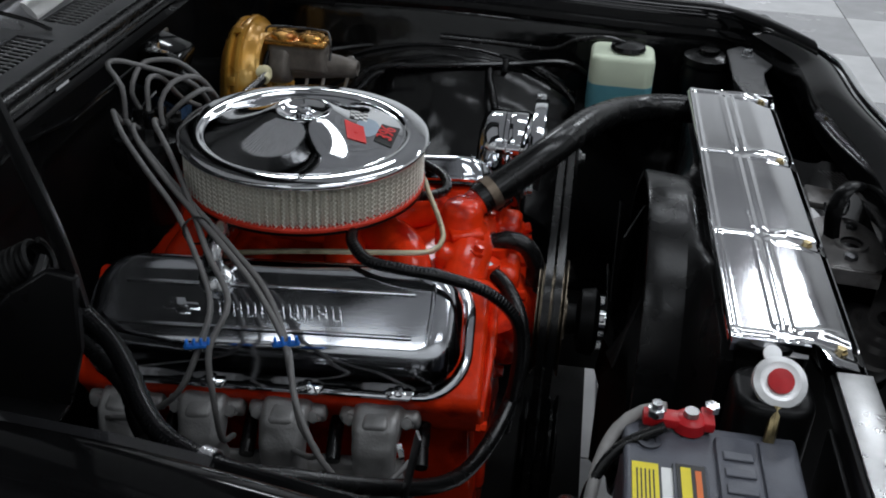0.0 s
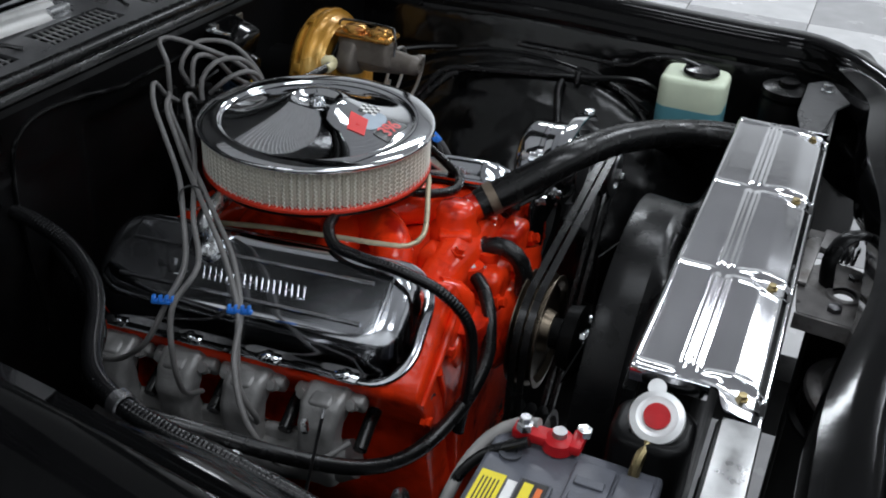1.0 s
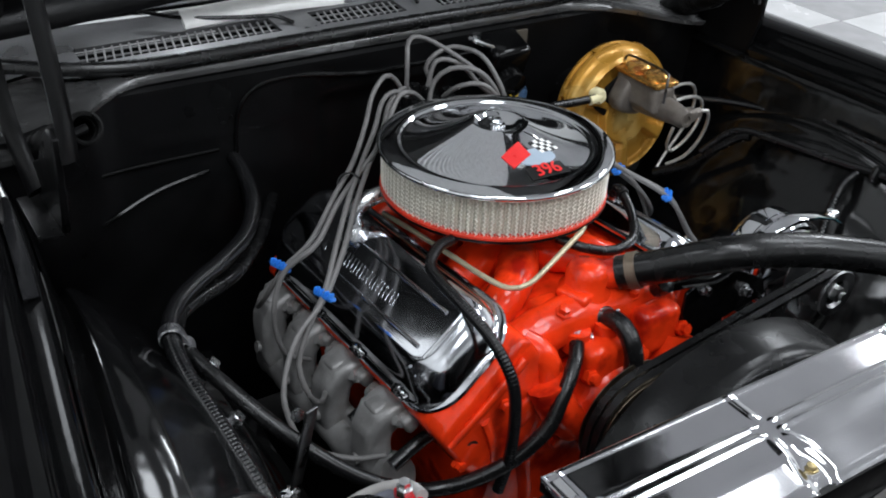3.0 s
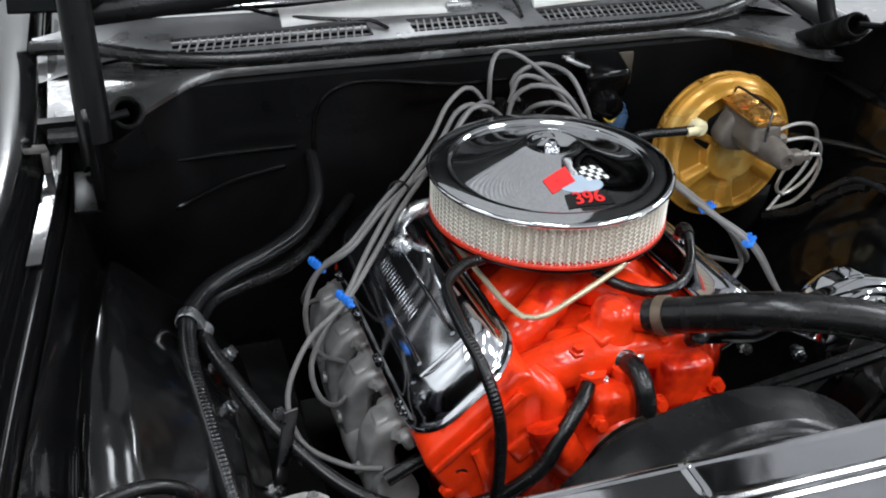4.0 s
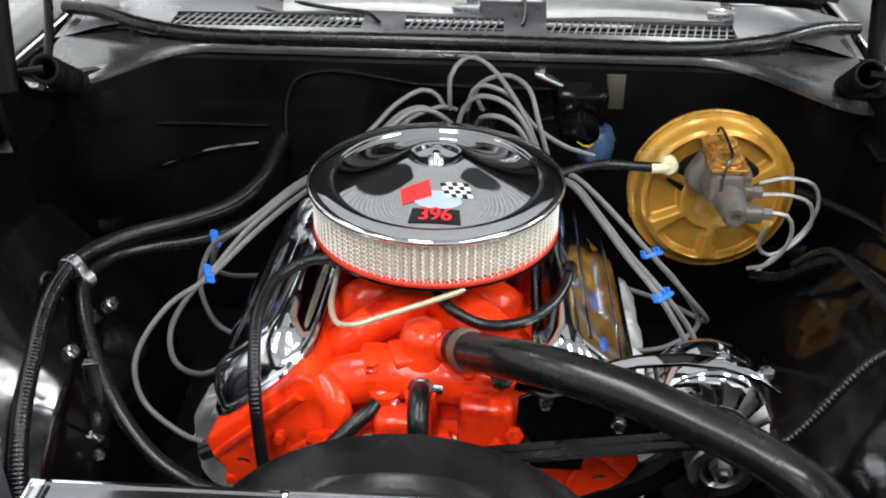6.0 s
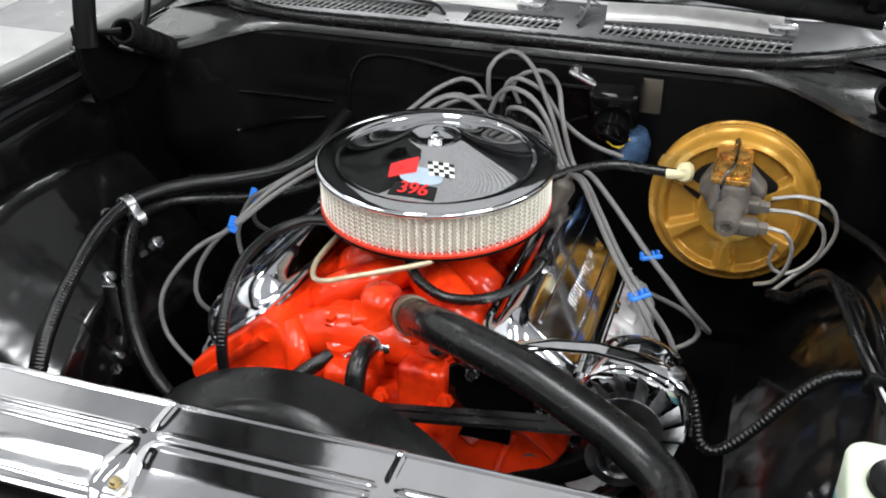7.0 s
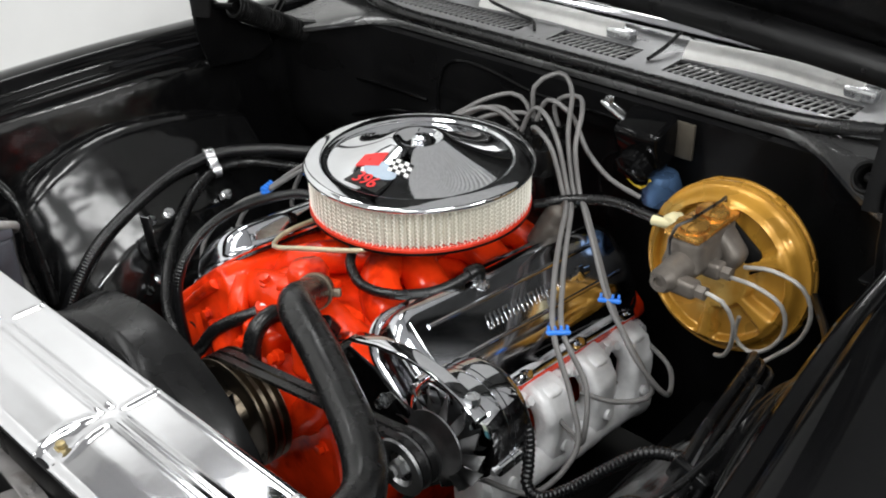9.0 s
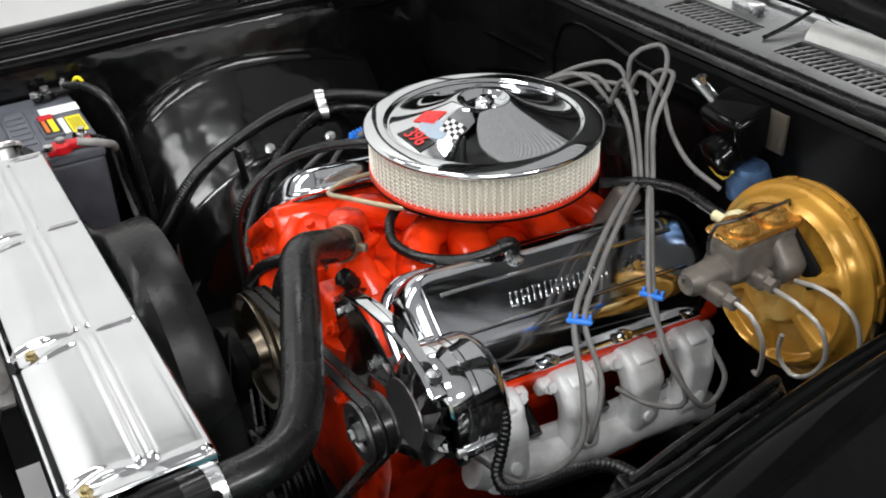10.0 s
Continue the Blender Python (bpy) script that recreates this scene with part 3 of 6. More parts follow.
wheel_geo = merge(moved(lathe([(0.0, -0.1), (0.2, -0.1), (0.31, -0.09), (0.325, -0.06), (0.325, 0.06), (0.31, 0.09), (0.2, 0.1), (0.0, 0.1)], 40), TO_X))
for s in (-1, 1):
    for wy in (-0.10, 2.75):
        part("wheel", at(wheel_geo, s * 0.735, wy, 0.325), RUBBER, car)
for x0, x1 in ((-0.30, 0.02), (0.16, 0.46)):
    wiper = thing("windscreen_wiper", x1, 0.52, 1.0, "bright metal windscreen wiper lying on the cowl", "wiper", "wipers")
    part("arm", tube([(x1, 0.495, 1.008), ((x0 + x1) / 2, 0.49, 1.014), (x0, 0.485, 1.010)], 0.006, 8, flat=(0.018, 0.005)), WHITE_ENAMEL, wiper)
    part("pivot", at(block(0.05, 0.03, 0.02, 0.004), x1, 0.497, 1.004), CAP_STEEL, wiper)
    part("spring_link", tube([(x1 - 0.30, 0.56, 1.020), (x1 - 0.26, 0.558, 1.013), (x1 - 0.21, 0.557, 1.012), (x1 - 0.17, 0.56, 1.020), (x1 - 0.15, 0.566, 1.036)], 0.0035, 8), STEEL, wiper)
whole("washer_hose", tube([(-0.36, 0.53, 1.02), (-0.30, 0.49, 1.012), (-0.20, 0.465, 1.006), (-0.15, 0.455, 1.004), (-0.125, 0.43, 0.996)], 0.0035, 8), RUBBER, "thin black washer hose on the cowl", "hose")
whole("washer_hose", tube([(0.12, 0.53, 1.02), (0.125, 0.47, 1.008), (0.12, 0.43, 0.998)], 0.0035, 8), RUBBER, "thin black washer hose on the cowl", "hose")

# pressed seams on the firewall and bolt heads on the inner fenders
part("firewall_seam", tube([(-0.575, 0.297, 0.772), (-0.561, 0.302, 0.763), (-0.509, 0.318, 0.763), (-0.42, 0.332, 0.791), (-0.329, 0.333, 0.808)], 0.0045, 8), BLACK_PAINT, car)
part("firewall_seam", tube([(-0.56, 0.312, 0.845), (-0.45, 0.332, 0.842), (-0.31, 0.334, 0.842)], 0.004, 8), BLACK_PAINT, car)
part("firewall_ridge", merge(tube([(-0.262, 0.333, 0.60), (-0.262, 0.333, 0.920), (-0.02, 0.333, 0.924), (0.18, 0.333, 0.924)], 0.004, 8)), BLACK_PAINT, car)

# ---- engine ----
PITCH = pose(0, -0.25, 0.75) @ Matrix.Rotation(radians(-4.4), 4, "X") @ pose(0, 0.25, -0.75)


def tilted(geo):
    """The engine sits nose-up in the car."""
    return moved(geo, PITCH)


engine = thing("engine", 0, -0.02, 0.30, "orange-red painted V8 engine with chrome valve covers", "engine")
part("block", tilted(bevelled(merge(prism([(-0.16, 0.33), (0.16, 0.33), (0.19, 0.52), (0.13, 0.70), (-0.13, 0.70), (-0.19, 0.52)], -0.265, 0.26)), 0.008)), ORANGE, engine)


def head_geo():
    poly = [(-0.272, 0.684), (-0.268, 0.701), (-0.150, 0.799), (-0.132, 0.792), (-0.098, 0.735), (-0.10, 0.66), (-0.17, 0.575), (-0.235, 0.62)]
    return cast(bevelled(prism(poly, -0.294, 0.256), 0.007, 3), 0.0018)


part("cylinder_head", tilted(head_geo()), ORANGE, engine)
part("cylinder_head", tilted(mirrored(head_geo())), ORANGE, engine)
# bosses and bolts on the heads' front ends
for x, z in ((-0.16, 0.615), (0.16, 0.615)):
    part("head_boss", at(moved(lathe([(0.0, -0.01), (0.016, -0.01), (0.016, 0.006), (0.012, 0.010), (0.0, 0.010)], 16), TO_Y), x, -0.29, z), ORANGE, engine)

for s in (-1, 1):
    part("head_rib", cast(tube([(s * 0.258, -0.296, 0.676), (s * 0.222, -0.299, 0.712), (s * 0.172, -0.299, 0.756), (s * 0.148, -0.296, 0.776)], 0.007, 10, flat=(0.010, 0.006)), 0.0016), ORANGE, engine, sharp=60)
    part("head_rib", cast(tube([(s * 0.205, -0.296, 0.700), (s * 0.190, -0.298, 0.655), (s * 0.185, -0.296, 0.610)], 0.008, 10, flat=(0.012, 0.006)), 0.0016), ORANGE, engine, sharp=60)
    part("head_pad", cast(at(block(0.044, 0.014, 0.036, 0.006, 2), s * 0.140, -0.297, 0.690, 0, s * 35, 0), 0.0016), ORANGE, engine, sharp=60)
    # Dark disc painted in for the shade of a bolt hole.
    part("bolt_hole_disc", moved(lathe([(0, -0.004), (0.010, -0.004), (0.010, 0.003), (0.006, 0.003), (0.005, 0.0), (0, 0.0)], 16), pose(s * 0.226, -0.297, 0.664, 90, 0, 0)), DARK_STEEL, engine, "dark disc for a bolt hole in the cylinder head")
    for x, z in ((0.243, 0.640), (0.176, 0.712)):
        part("head_bolt", moved(lathe([(0, -0.004), (0.010, -0.004), (0.010, 0.002), (0.0075, 0.003), (0.0075, 0.010), (0, 0.011)], 6), pose(s * x, -0.297, z, 90, 0, 0)), ORANGE, engine)
    for y in (-0.235, -0.13, 0.0, 0.105, 0.2):
        part("intake_bolt", tilted(at(lathe([(0, 0), (0.011, 0), (0.011, 0.003), (0.008, 0.004), (0.008, 0.011), (0, 0.012)], 6), s * 0.112, y, 0.760, 0, s * 30, 0)), ORANGE, engine)
# intake manifold: valley plate, plenum, runners and front crossover
runner_geo = []
for s in (-1, 1):
    for y in (-0.175, -0.085, 0.055, 0.150):
        runner_geo.append(tube([(s * 0.015, y * 0.55, 0.800), (s * 0.055, y * 0.85, 0.802), (s * 0.095, y, 0.785), (s * 0.125, y, 0.755), (s * 0.135, y, 0.73)], 0.028, 12, flat=(0.033, 0.028)))
for g in runner_geo:
    part("intake_runner", tilted(cast(g, 0.0016)), ORANGE, engine, sharp=60)
part("intake_plenum", cast(merge(tilted(bevelled(prism([(-0.135, 0.70), (0.135, 0.70), (0.128, 0.752), (0.09, 0.775), (-0.09, 0.775), (-0.128, 0.752)], -0.262, 0.225), 0.012, 3)), at(block(0.15, 0.17, 0.05, 0.012, 3), 0, 0.0, 0.812)), 0.002), ORANGE, engine)
cross = merge(tube([(-0.125, -0.245, 0.752), (-0.06, -0.25, 0.775), (0.0, -0.25, 0.780), (0.06, -0.25, 0.775), (0.125, -0.245, 0.752)], 0.03, 14, flat=(0.034, 0.028)),
              at(lathe([(0.0, -0.03), (0.038, -0.03), (0.038, 0.004), (0.03, 0.012), (0.03, 0.03), (0.024, 0.042), (0.0, 0.046)], 24), 0.0, -0.232, 0.80),
              tube([(0.0, -0.222, 0.812), (0.018, -0.235, 0.818), (0.045, -0.252, 0.826)], 0.0215, 14),
              at(block(0.085, 0.05, 0.014, 0.005), 0.0, -0.232, 0.806, 0, 0, 20), at(block(0.05, 0.06, 0.05, 0.012, 3), -0.06, -0.235, 0.775), at(block(0.05, 0.05, 0.05, 0.012, 3), 0.075, -0.235, 0.77))
part("water_crossover", cast(cross, 0.0014), ORANGE, engine, sharp=60)
part("carburettor", merge(at(block(0.13, 0.15, 0.05, 0.01, 3), 0, 0.0, 0.833), tube([(-0.06, -0.09, 0.83), (-0.02, -0.10, 0.832), (0.05, -0.09, 0.83)], 0.012, 10)), STEEL, engine)
# timing cover and water pump
pump = merge(bevelled(prism([(-0.11, 0.40), (0.11, 0.40), (0.135, 0.60), (0.11, 0.725), (-0.11, 0.725), (-0.135, 0.60)], -0.302, -0.26), 0.01, 3),
             at(moved(lathe([(0.0, -0.0), (0.075, 0.0), (0.07, 0.03), (0.045, 0.05), (0.03, 0.07), (0.0, 0.075)], 28), TO_Y), 0, -0.295, 0.655),
             tube([(0.07, -0.315, 0.65), (0.10, -0.315, 0.69), (0.115, -0.305, 0.73)], 0.028, 12), tube([(-0.07, -0.315, 0.65), (-0.10, -0.315, 0.69), (-0.115, -0.305, 0.73)], 0.028, 12),
             at(block(0.07, 0.045, 0.06, 0.012, 3), -0.02, -0.30, 0.735), at(block(0.07, 0.04, 0.07, 0.012, 3), 0.08, -0.295, 0.75),
             at(lathe([(0.0, 0), (0.02, 0), (0.02, 0.03), (0.0, 0.032)], 16), -0.045, -0.275, 0.745), at(lathe([(0.0, 0), (0.02, 0), (0.02, 0.03), (0.0, 0.032)], 16), 0.0, -0.285, 0.75))
part("water_pump", cast(pump, 0.0016), ORANGE, engine, sharp=60)


# bolts, bosses and senders over the front castings
for x, y, z, rx in ((-0.098, -0.290, 0.752, 60), (-0.062, -0.262, 0.800, 20), (0.058, -0.266, 0.792, 20), (0.115, -0.318, 0.748, 70), (-0.118, -0.306, 0.70, 85), (0.118, -0.308, 0.690, 85), (-0.09, -0.304, 0.62, 90), (0.09, -0.304, 0.60, 90), (0.03, -0.325, 0.742, 75), (-0.052, -0.325, 0.728, 75)):
    part("casting_bolt", moved(lathe([(0, -0.008), (0.0115, -0.008), (0.0115, 0.002), (0.008, 0.003), (0.008, 0.011), (0, 0.012)], 6), pose(x, y, z, rx, 0, 0)), ORANGE, engine)
for s in (-1, 1):
    part("casting_web", cast(tube([(s * 0.128, -0.262, 0.775), (s * 0.105, -0.287, 0.757), (s * 0.10, -0.298, 0.70)], 0.014, 10, flat=(0.02, 0.014)), 0.0016), ORANGE, engine, sharp=60)
part("gasket_edge", tube([(-0.134, -0.266, 0.758), (-0.10, -0.272, 0.728), (0.0, -0.275, 0.716), (0.10, -0.272, 0.728), (0.134, -0.266, 0.758)], 0.0032, 6), DARK_STEEL, engine, "dark gasket edge under the intake")
sender = part("temperature_sender", moved(lathe([(0, 0), (0.012, 0), (0.012, 0.010), (0.014, 0.012), (0.014, 0.026), (0.008, 0.03), (0, 0.03)], 8), pose(0.098, -0.272, 0.792, 40, 0, 0)), PLASTIC, engine, "black temperature sender")


# valve covers, chrome
def cover_frame(s, h, y):
    """Across the cover s (from its middle, inboard plus), up from the flange h."""
    ax, az, nx, nz = 0.766, 0.643, -0.643, 0.766
    s += 0.0024
    return (-0.206 + s * ax + h * nx, y, 0.752 + s * az + h * nz)


def cover_layer(w, l, r, h, lean=0.0):
    return [cover_frame(a + lean, h, b - 0.012) for a, b in rounded_rect(w, l, r, 9)]


def cover_geo():
    """Rolled lip, sloping sides with a round shoulder and a flat raised top."""
    layers = [(0.1775, 0.530, 0.064, 0.0, 0), (0.1825, 0.535, 0.067, 0.003, 0), (0.1785, 0.531, 0.065, 0.0058, 0), (0.168, 0.519, 0.060, 0.0064, 0), (0.163, 0.513, 0.058, 0.009, 0), (0.160, 0.509, 0.057, 0.016, 0.001),
              (0.154, 0.502, 0.056, 0.026, 0.003), (0.148, 0.495, 0.054, 0.033, 0.005), (0.139, 0.486, 0.050, 0.0395, 0.007), (0.127, 0.474, 0.045, 0.0445, 0.009), (0.115, 0.462, 0.039, 0.0475, 0.010), (0.104, 0.451, 0.033, 0.0492, 0.010), (0.094, 0.441, 0.028, 0.0500, 0.010), (0.086, 0.433, 0.024, 0.0502, 0.010)]
    return loft([cover_layer(w, l, r, h, k) for w, l, r, h, k in layers])


def cover_trim():
    """Ridges pressed along the flat top and across its front end."""
    lines = [[cover_frame(s, 0.0498, -0.205), cover_frame(s, 0.0500, 0.0), cover_frame(s, 0.0498, 0.185)] for s in (-0.022, 0.036)]
    lines.append([cover_frame(0.052, 0.0490, -0.228), cover_frame(0.020, 0.0492, -0.2285), cover_frame(-0.028, 0.0485, -0.226)])
    return merge(*[tube(pts, 0.003, 10, 0.05, flat=(0.0036, 0.0030)) for pts in lines])


def cover_marks():
    """Plain raised bars where the maker's lettering stands, and a cross-shaped badge."""
    box = [[0, 3, 2, 1], [4, 5, 6, 7], [0, 1, 5, 4], [1, 2, 6, 5], [2, 3, 7, 6], [3, 0, 4, 7]]

    def bar(a, b, y, mid, lean):
        ring = lambda h, k: [cover_frame(mid + p * k, h, y + q * k + p * (0.25 + lean)) for p, q in ((-a, -b), (a, -b), (a, b), (-a, b))]
        return bevelled((ring(0.0498, 1.0) + ring(0.0506, 0.85), box), 0.0005, 1)

    out = []
    for i in range(9):
        y = -0.105 + 0.0190 * i
        out.append(merge(bar(0.0110, 0.0017, y - 0.0050, 0.004, 0), bar(0.0110, 0.0017, y + 0.0046, 0.004, 0), bar(0.0017, 0.0050, y, (-0.005, 0.004, 0.013)[i % 3], 0)))
    out += [bar(0.0060, 0.028, 0.105, 0.004, 0.3), bar(0.0120, 0.011, 0.105, 0.004, 0.3)]
    return out


marks = cover_marks()
for flip in (False, True):
    side = (lambda g: tilted(mirrored(g))) if flip else tilted
    cover = part("valve_cover", side(cover_geo()), COVER_CHROME, engine, "chrome valve cover", 45)
    part("rib", side(cover_trim()), COVER_CHROME, cover)
    for g in marks:
        part("raised_bar", side(g), COVER_CHROME, cover)
    part("gasket", side(loft([cover_layer(0.174, 0.526, 0.062, -0.004), cover_layer(0.174, 0.526, 0.062, 0.0)])), RUBBER, cover)
    for y in (-0.19, -0.07, 0.06, 0.19):
        x, yy, z = cover_frame(-0.083, 0.004, y)
        nut = moved(lathe([(0.0, 0.0), (0.010, 0.0), (0.010, 0.005), (0.006, 0.007), (0.006, 0.013), (0.0, 0.014)], 10), pose(x, yy, z, 0, -40, 0))
        part("cover_bolt", side(nut), CHROME, cover)
        tab = [cover_frame(p, h, y + q) for h in (0.0045, 0.0105) for p, q in ((-0.093, -0.014), (-0.078, -0.022), (-0.078, 0.022), (-0.093, 0.014))]
        part("hold_down_tab", side(bevelled((tab, [[0, 3, 2, 1], [4, 5, 6, 7], [0, 1, 5, 4], [1, 2, 6, 5], [2, 3, 7, 6], [3, 0, 4, 7]]), 0.002, 2)), CHROME, cover)

# exhaust manifolds
def duct(stations, n=7):
    """A soft-cornered duct in the x-z plane: stations (x, y, z, lean, half length along y, half depth)."""
    rings = []
    for x, y, z, lean, b, a in stations:
        c, k = math.cos(radians(lean)), math.sin(radians(lean))
        r = min(a, b) * 0.62
        rings.append([(x + p * c, y + q, z + p * k) for p, q in rounded_rect(2 * a, 2 * b, r, n)])
    return loft(rings)


def port_geo(y, k):
    """A runner that leaves the head, turns down and joins the log, with its boss and nub."""
    run = duct([(0.250, y, 0.668, 62, 0.033, 0.019), (0.272, y, 0.668, 62, 0.033, 0.019), (0.290, y, 0.660, 35, 0.031, 0.020), (0.302, y + 0.002 * k, 0.640, 8, 0.029, 0.021), (0.305, y + 0.004 * k, 0.612, 0, 0.027, 0.022), (0.302, y + 0.008 * k, 0.580, -8, 0.031, 0.025), (0.294, y + 0.012 * k, 0.550, -14, 0.036, 0.026)])
    pad = at(block(0.030, 0.034, 0.016, 0.005, 2), 0.292, y, 0.672, 0, 18, 0)
    nub = at(lathe([(0, 0), (0.010, 0), (0.009, 0.011), (0, 0.012)], 12), 0.322, y + 0.006 * k, 0.590, 0, 80, 0)
    return merge(run, pad, nub)


def manifold(s, material, label, ports):
    side = (lambda g: tilted(g)) if s > 0 else (lambda g: tilted(mirrored(g)))
    log = tube([(0.282, ports[0] - 0.035, 0.572), (0.293, ports[0] + 0.02, 0.560), (0.296, 0.0, 0.552), (0.292, ports[3] - 0.03, 0.545), (0.280, ports[3] + 0.05, 0.520)], 0.030, 16, flat=(0.036, 0.028))
    ob = part("exhaust_manifold", side(cast(log, 0.0022)), material, engine, label, 60)
    for k, y in enumerate(ports):
        part("port", side(cast(port_geo(y, (1, 0.4, -0.4, -1)[k]), 0.0022, 0.010, seed=y * 50)), material, ob, sharp=60)
        for d in (-0.036, 0.036):
            part("flange", side(cast(at(block(0.020, 0.034, 0.026, 0.006, 2), 0.270, y + d, 0.662, 0, 28, 0), 0.0014)), material, ob, sharp=60)
    for a, b in zip(ports, ports[1:]):
        m = (a + b) / 2
        part("web", side(cast(at(block(0.020, b - a, 0.030, 0.008, 3), 0.288, m, 0.588, 0, -10, 0), 0.0022)), material, ob, sharp=60)
    for y in ports:
        for d in (-0.037, 0.038):
            part("manifold_bolt", side(moved(lathe([(0.0, 0.0), (0.011, 0.0), (0.011, 0.003), (0.008, 0.004), (0.008, 0.012), (0.0, 0.013)], 6), pose(0.278, y + d, 0.664, 0, 62, 0))), material, ob)
    return ob


manifold(-1, CAST_GREY, "grey cast exhaust manifold", (-0.162, -0.038, 0.075, 0.187))
manifold(1, CAST_SILVER, "silver painted exhaust manifold", (-0.155, -0.030, 0.085, 0.187))
for s in (-1, 1):
    for y in (-0.215, -0.098, 0.020, 0.130):
        part("spark_plug_boot", tilted(tube([(s * 0.225, y, 0.640), (s * 0.262, y, 0.630), (s * 0.305, y - 0.004, 0.612)], 0.010, 10)), RUBBER, engine)

# distributor behind the air cleaner
dist = part("distributor", merge(at(lathe([(0.0, -0.12), (0.035, -0.12), (0.035, -0.03), (0.058, -0.025), (0.06, 0.0), (0.055, 0.022), (0.035, 0.03), (0.0, 0.03)], 28), 0.03, 0.245, 0.865)), PLASTIC, engine, "black distributor cap")
tower = mesh_of("terminal", lathe([(0.0, 0.0), (0.010, 0.0), (0.009, 0.026), (0.0, 0.027)], 10), RUBBER)
for i in range(9):
    a = 2 * math.pi * i / 8
    ob = new("terminal", tower)
    ob.parent = dist
    ob.matrix_basis = pose(0.03 + (0.04 * math.cos(a) if i < 8 else 0), 0.245 + (0.04 * math.sin(a) if i < 8 else 0), 0.884 + (0.01 if i == 8 else 0))
part("ignition_coil", moved(lathe([(0.0, -0.05), (0.021, -0.05), (0.022, 0.02), (0.018, 0.026), (0.010, 0.032), (0.008, 0.042), (0.0, 0.042)], 24), pose(0.155, 0.140, 0.818, -12, 25, 0)), MC_GREY, engine, "brownish metal coil can")
part("breather_cap", merge(moved(lathe([(0.0, -0.02), (0.016, -0.02), (0.016, 0.015), (0.022, 0.016), (0.022, 0.032), (0.016, 0.036), (0.0, 0.036)], 20), pose(-0.191, 0.066, 0.778, 0, -40, 0)), tube([(-0.200, 0.067, 0.80), (-0.203, 0.07, 0.822), (-0.190, 0.071, 0.838), (-0.165, 0.071, 0.845), (-0.14, 0.07, 0.848)], 0.0135, 12)), CAP_STEEL, engine, "metal breather elbow")
pcv = part("pcv_valve", at(lathe([(0.0, -0.030), (0.015, -0.030), (0.016, -0.012), (0.013, -0.010), (0.013, -0.004), (0.0165, -0.003), (0.0165, 0.003), (0.012, 0.005), (0.010, 0.014), (0.0, 0.014)], 20), 0.186, -0.074, 0.812), CAP_STEEL, engine, "metal valve in a rubber grommet")
part("boot", tube([(0.186, -0.074, 0.822), (0.187, -0.074, 0.833), (0.186, -0.080, 0.838), (0.184, -0.094, 0.836)], 0.0105, 12), RUBBER, pcv, "black rubber elbow")

# pulleys and belts at the front
def pulley(x, y, z, r, depth, grooves, material, name, label=""):
    prof = [(0.0, 0.0), (r, 0.0)]
    for g in range(grooves):
        a = depth * g / grooves
        w = depth / grooves
        prof += [(r, a + w * 0.12), (r - 0.010, a + w * 0.38), (r - 0.010, a + w * 0.62), (r, a + w * 0.88)]
    prof += [(r, depth), (r * 0.9, depth), (r * 0.82, depth - 0.008), (r * 0.4, depth - 0.01), (r * 0.35, depth + 0.004), (0.0, depth + 0.005)]
    return part(name, at(moved(lathe(prof, 44), TO_Y), x, y, z), material, engine, label)


pulley(0.0, -0.352, 0.665, 0.088, 0.042, 3, COPPER, "water_pump_pulley", "bronze coloured grooved pulley")
pulley(0.0, -0.345, 0.40, 0.095, 0.06, 3, SATIN_BLACK, "crank_pulley")
clutch = part("fan_clutch", at(moved(lathe([(0.0, 0.0), (0.024, 0.0), (0.024, 0.018), (0.048, 0.024), (0.052, 0.044), (0.040, 0.052), (0.0, 0.053)], 36), TO_Y), 0.0, -0.394, 0.665), FLAT_BLACK, engine, "black fan clutch")
part("hub_cap", at(moved(lathe([(0.0, 0.0), (0.020, 0.0), (0.020, 0.010), (0.016, 0.014), (0.0, 0.015)], 28), TO_Y), 0.0, -0.446, 0.665), CHROME, clutch, "bright hub cap")
for i in range(4):
    a = radians(45 + 90 * i)
    part("hub_bolt", moved(lathe([(0, 0), (0.007, 0), (0.007, 0.008), (0, 0.009)], 6), pose(0.034 * math.cos(a), -0.445, 0.665 + 0.034 * math.sin(a), 90, 0, 0)), CAP_STEEL, clutch)
for i in range(7):
    a = 360 * i / 7
    blade = sheet(lambda u, v: ((0.05 + 0.155 * v), -0.015 + 0.03 * u, (u - 0.5) * (0.05 + 0.05 * v)), spread(0, 1, 4), spread(0, 1, 8), (0, -0.002, 0))
    part("fan_blade", moved(blade, pose(0, -0.475, 0.64) @ Matrix.Rotation(radians(a + 12), 4, "Y")), FLAT_BLACK, engine)


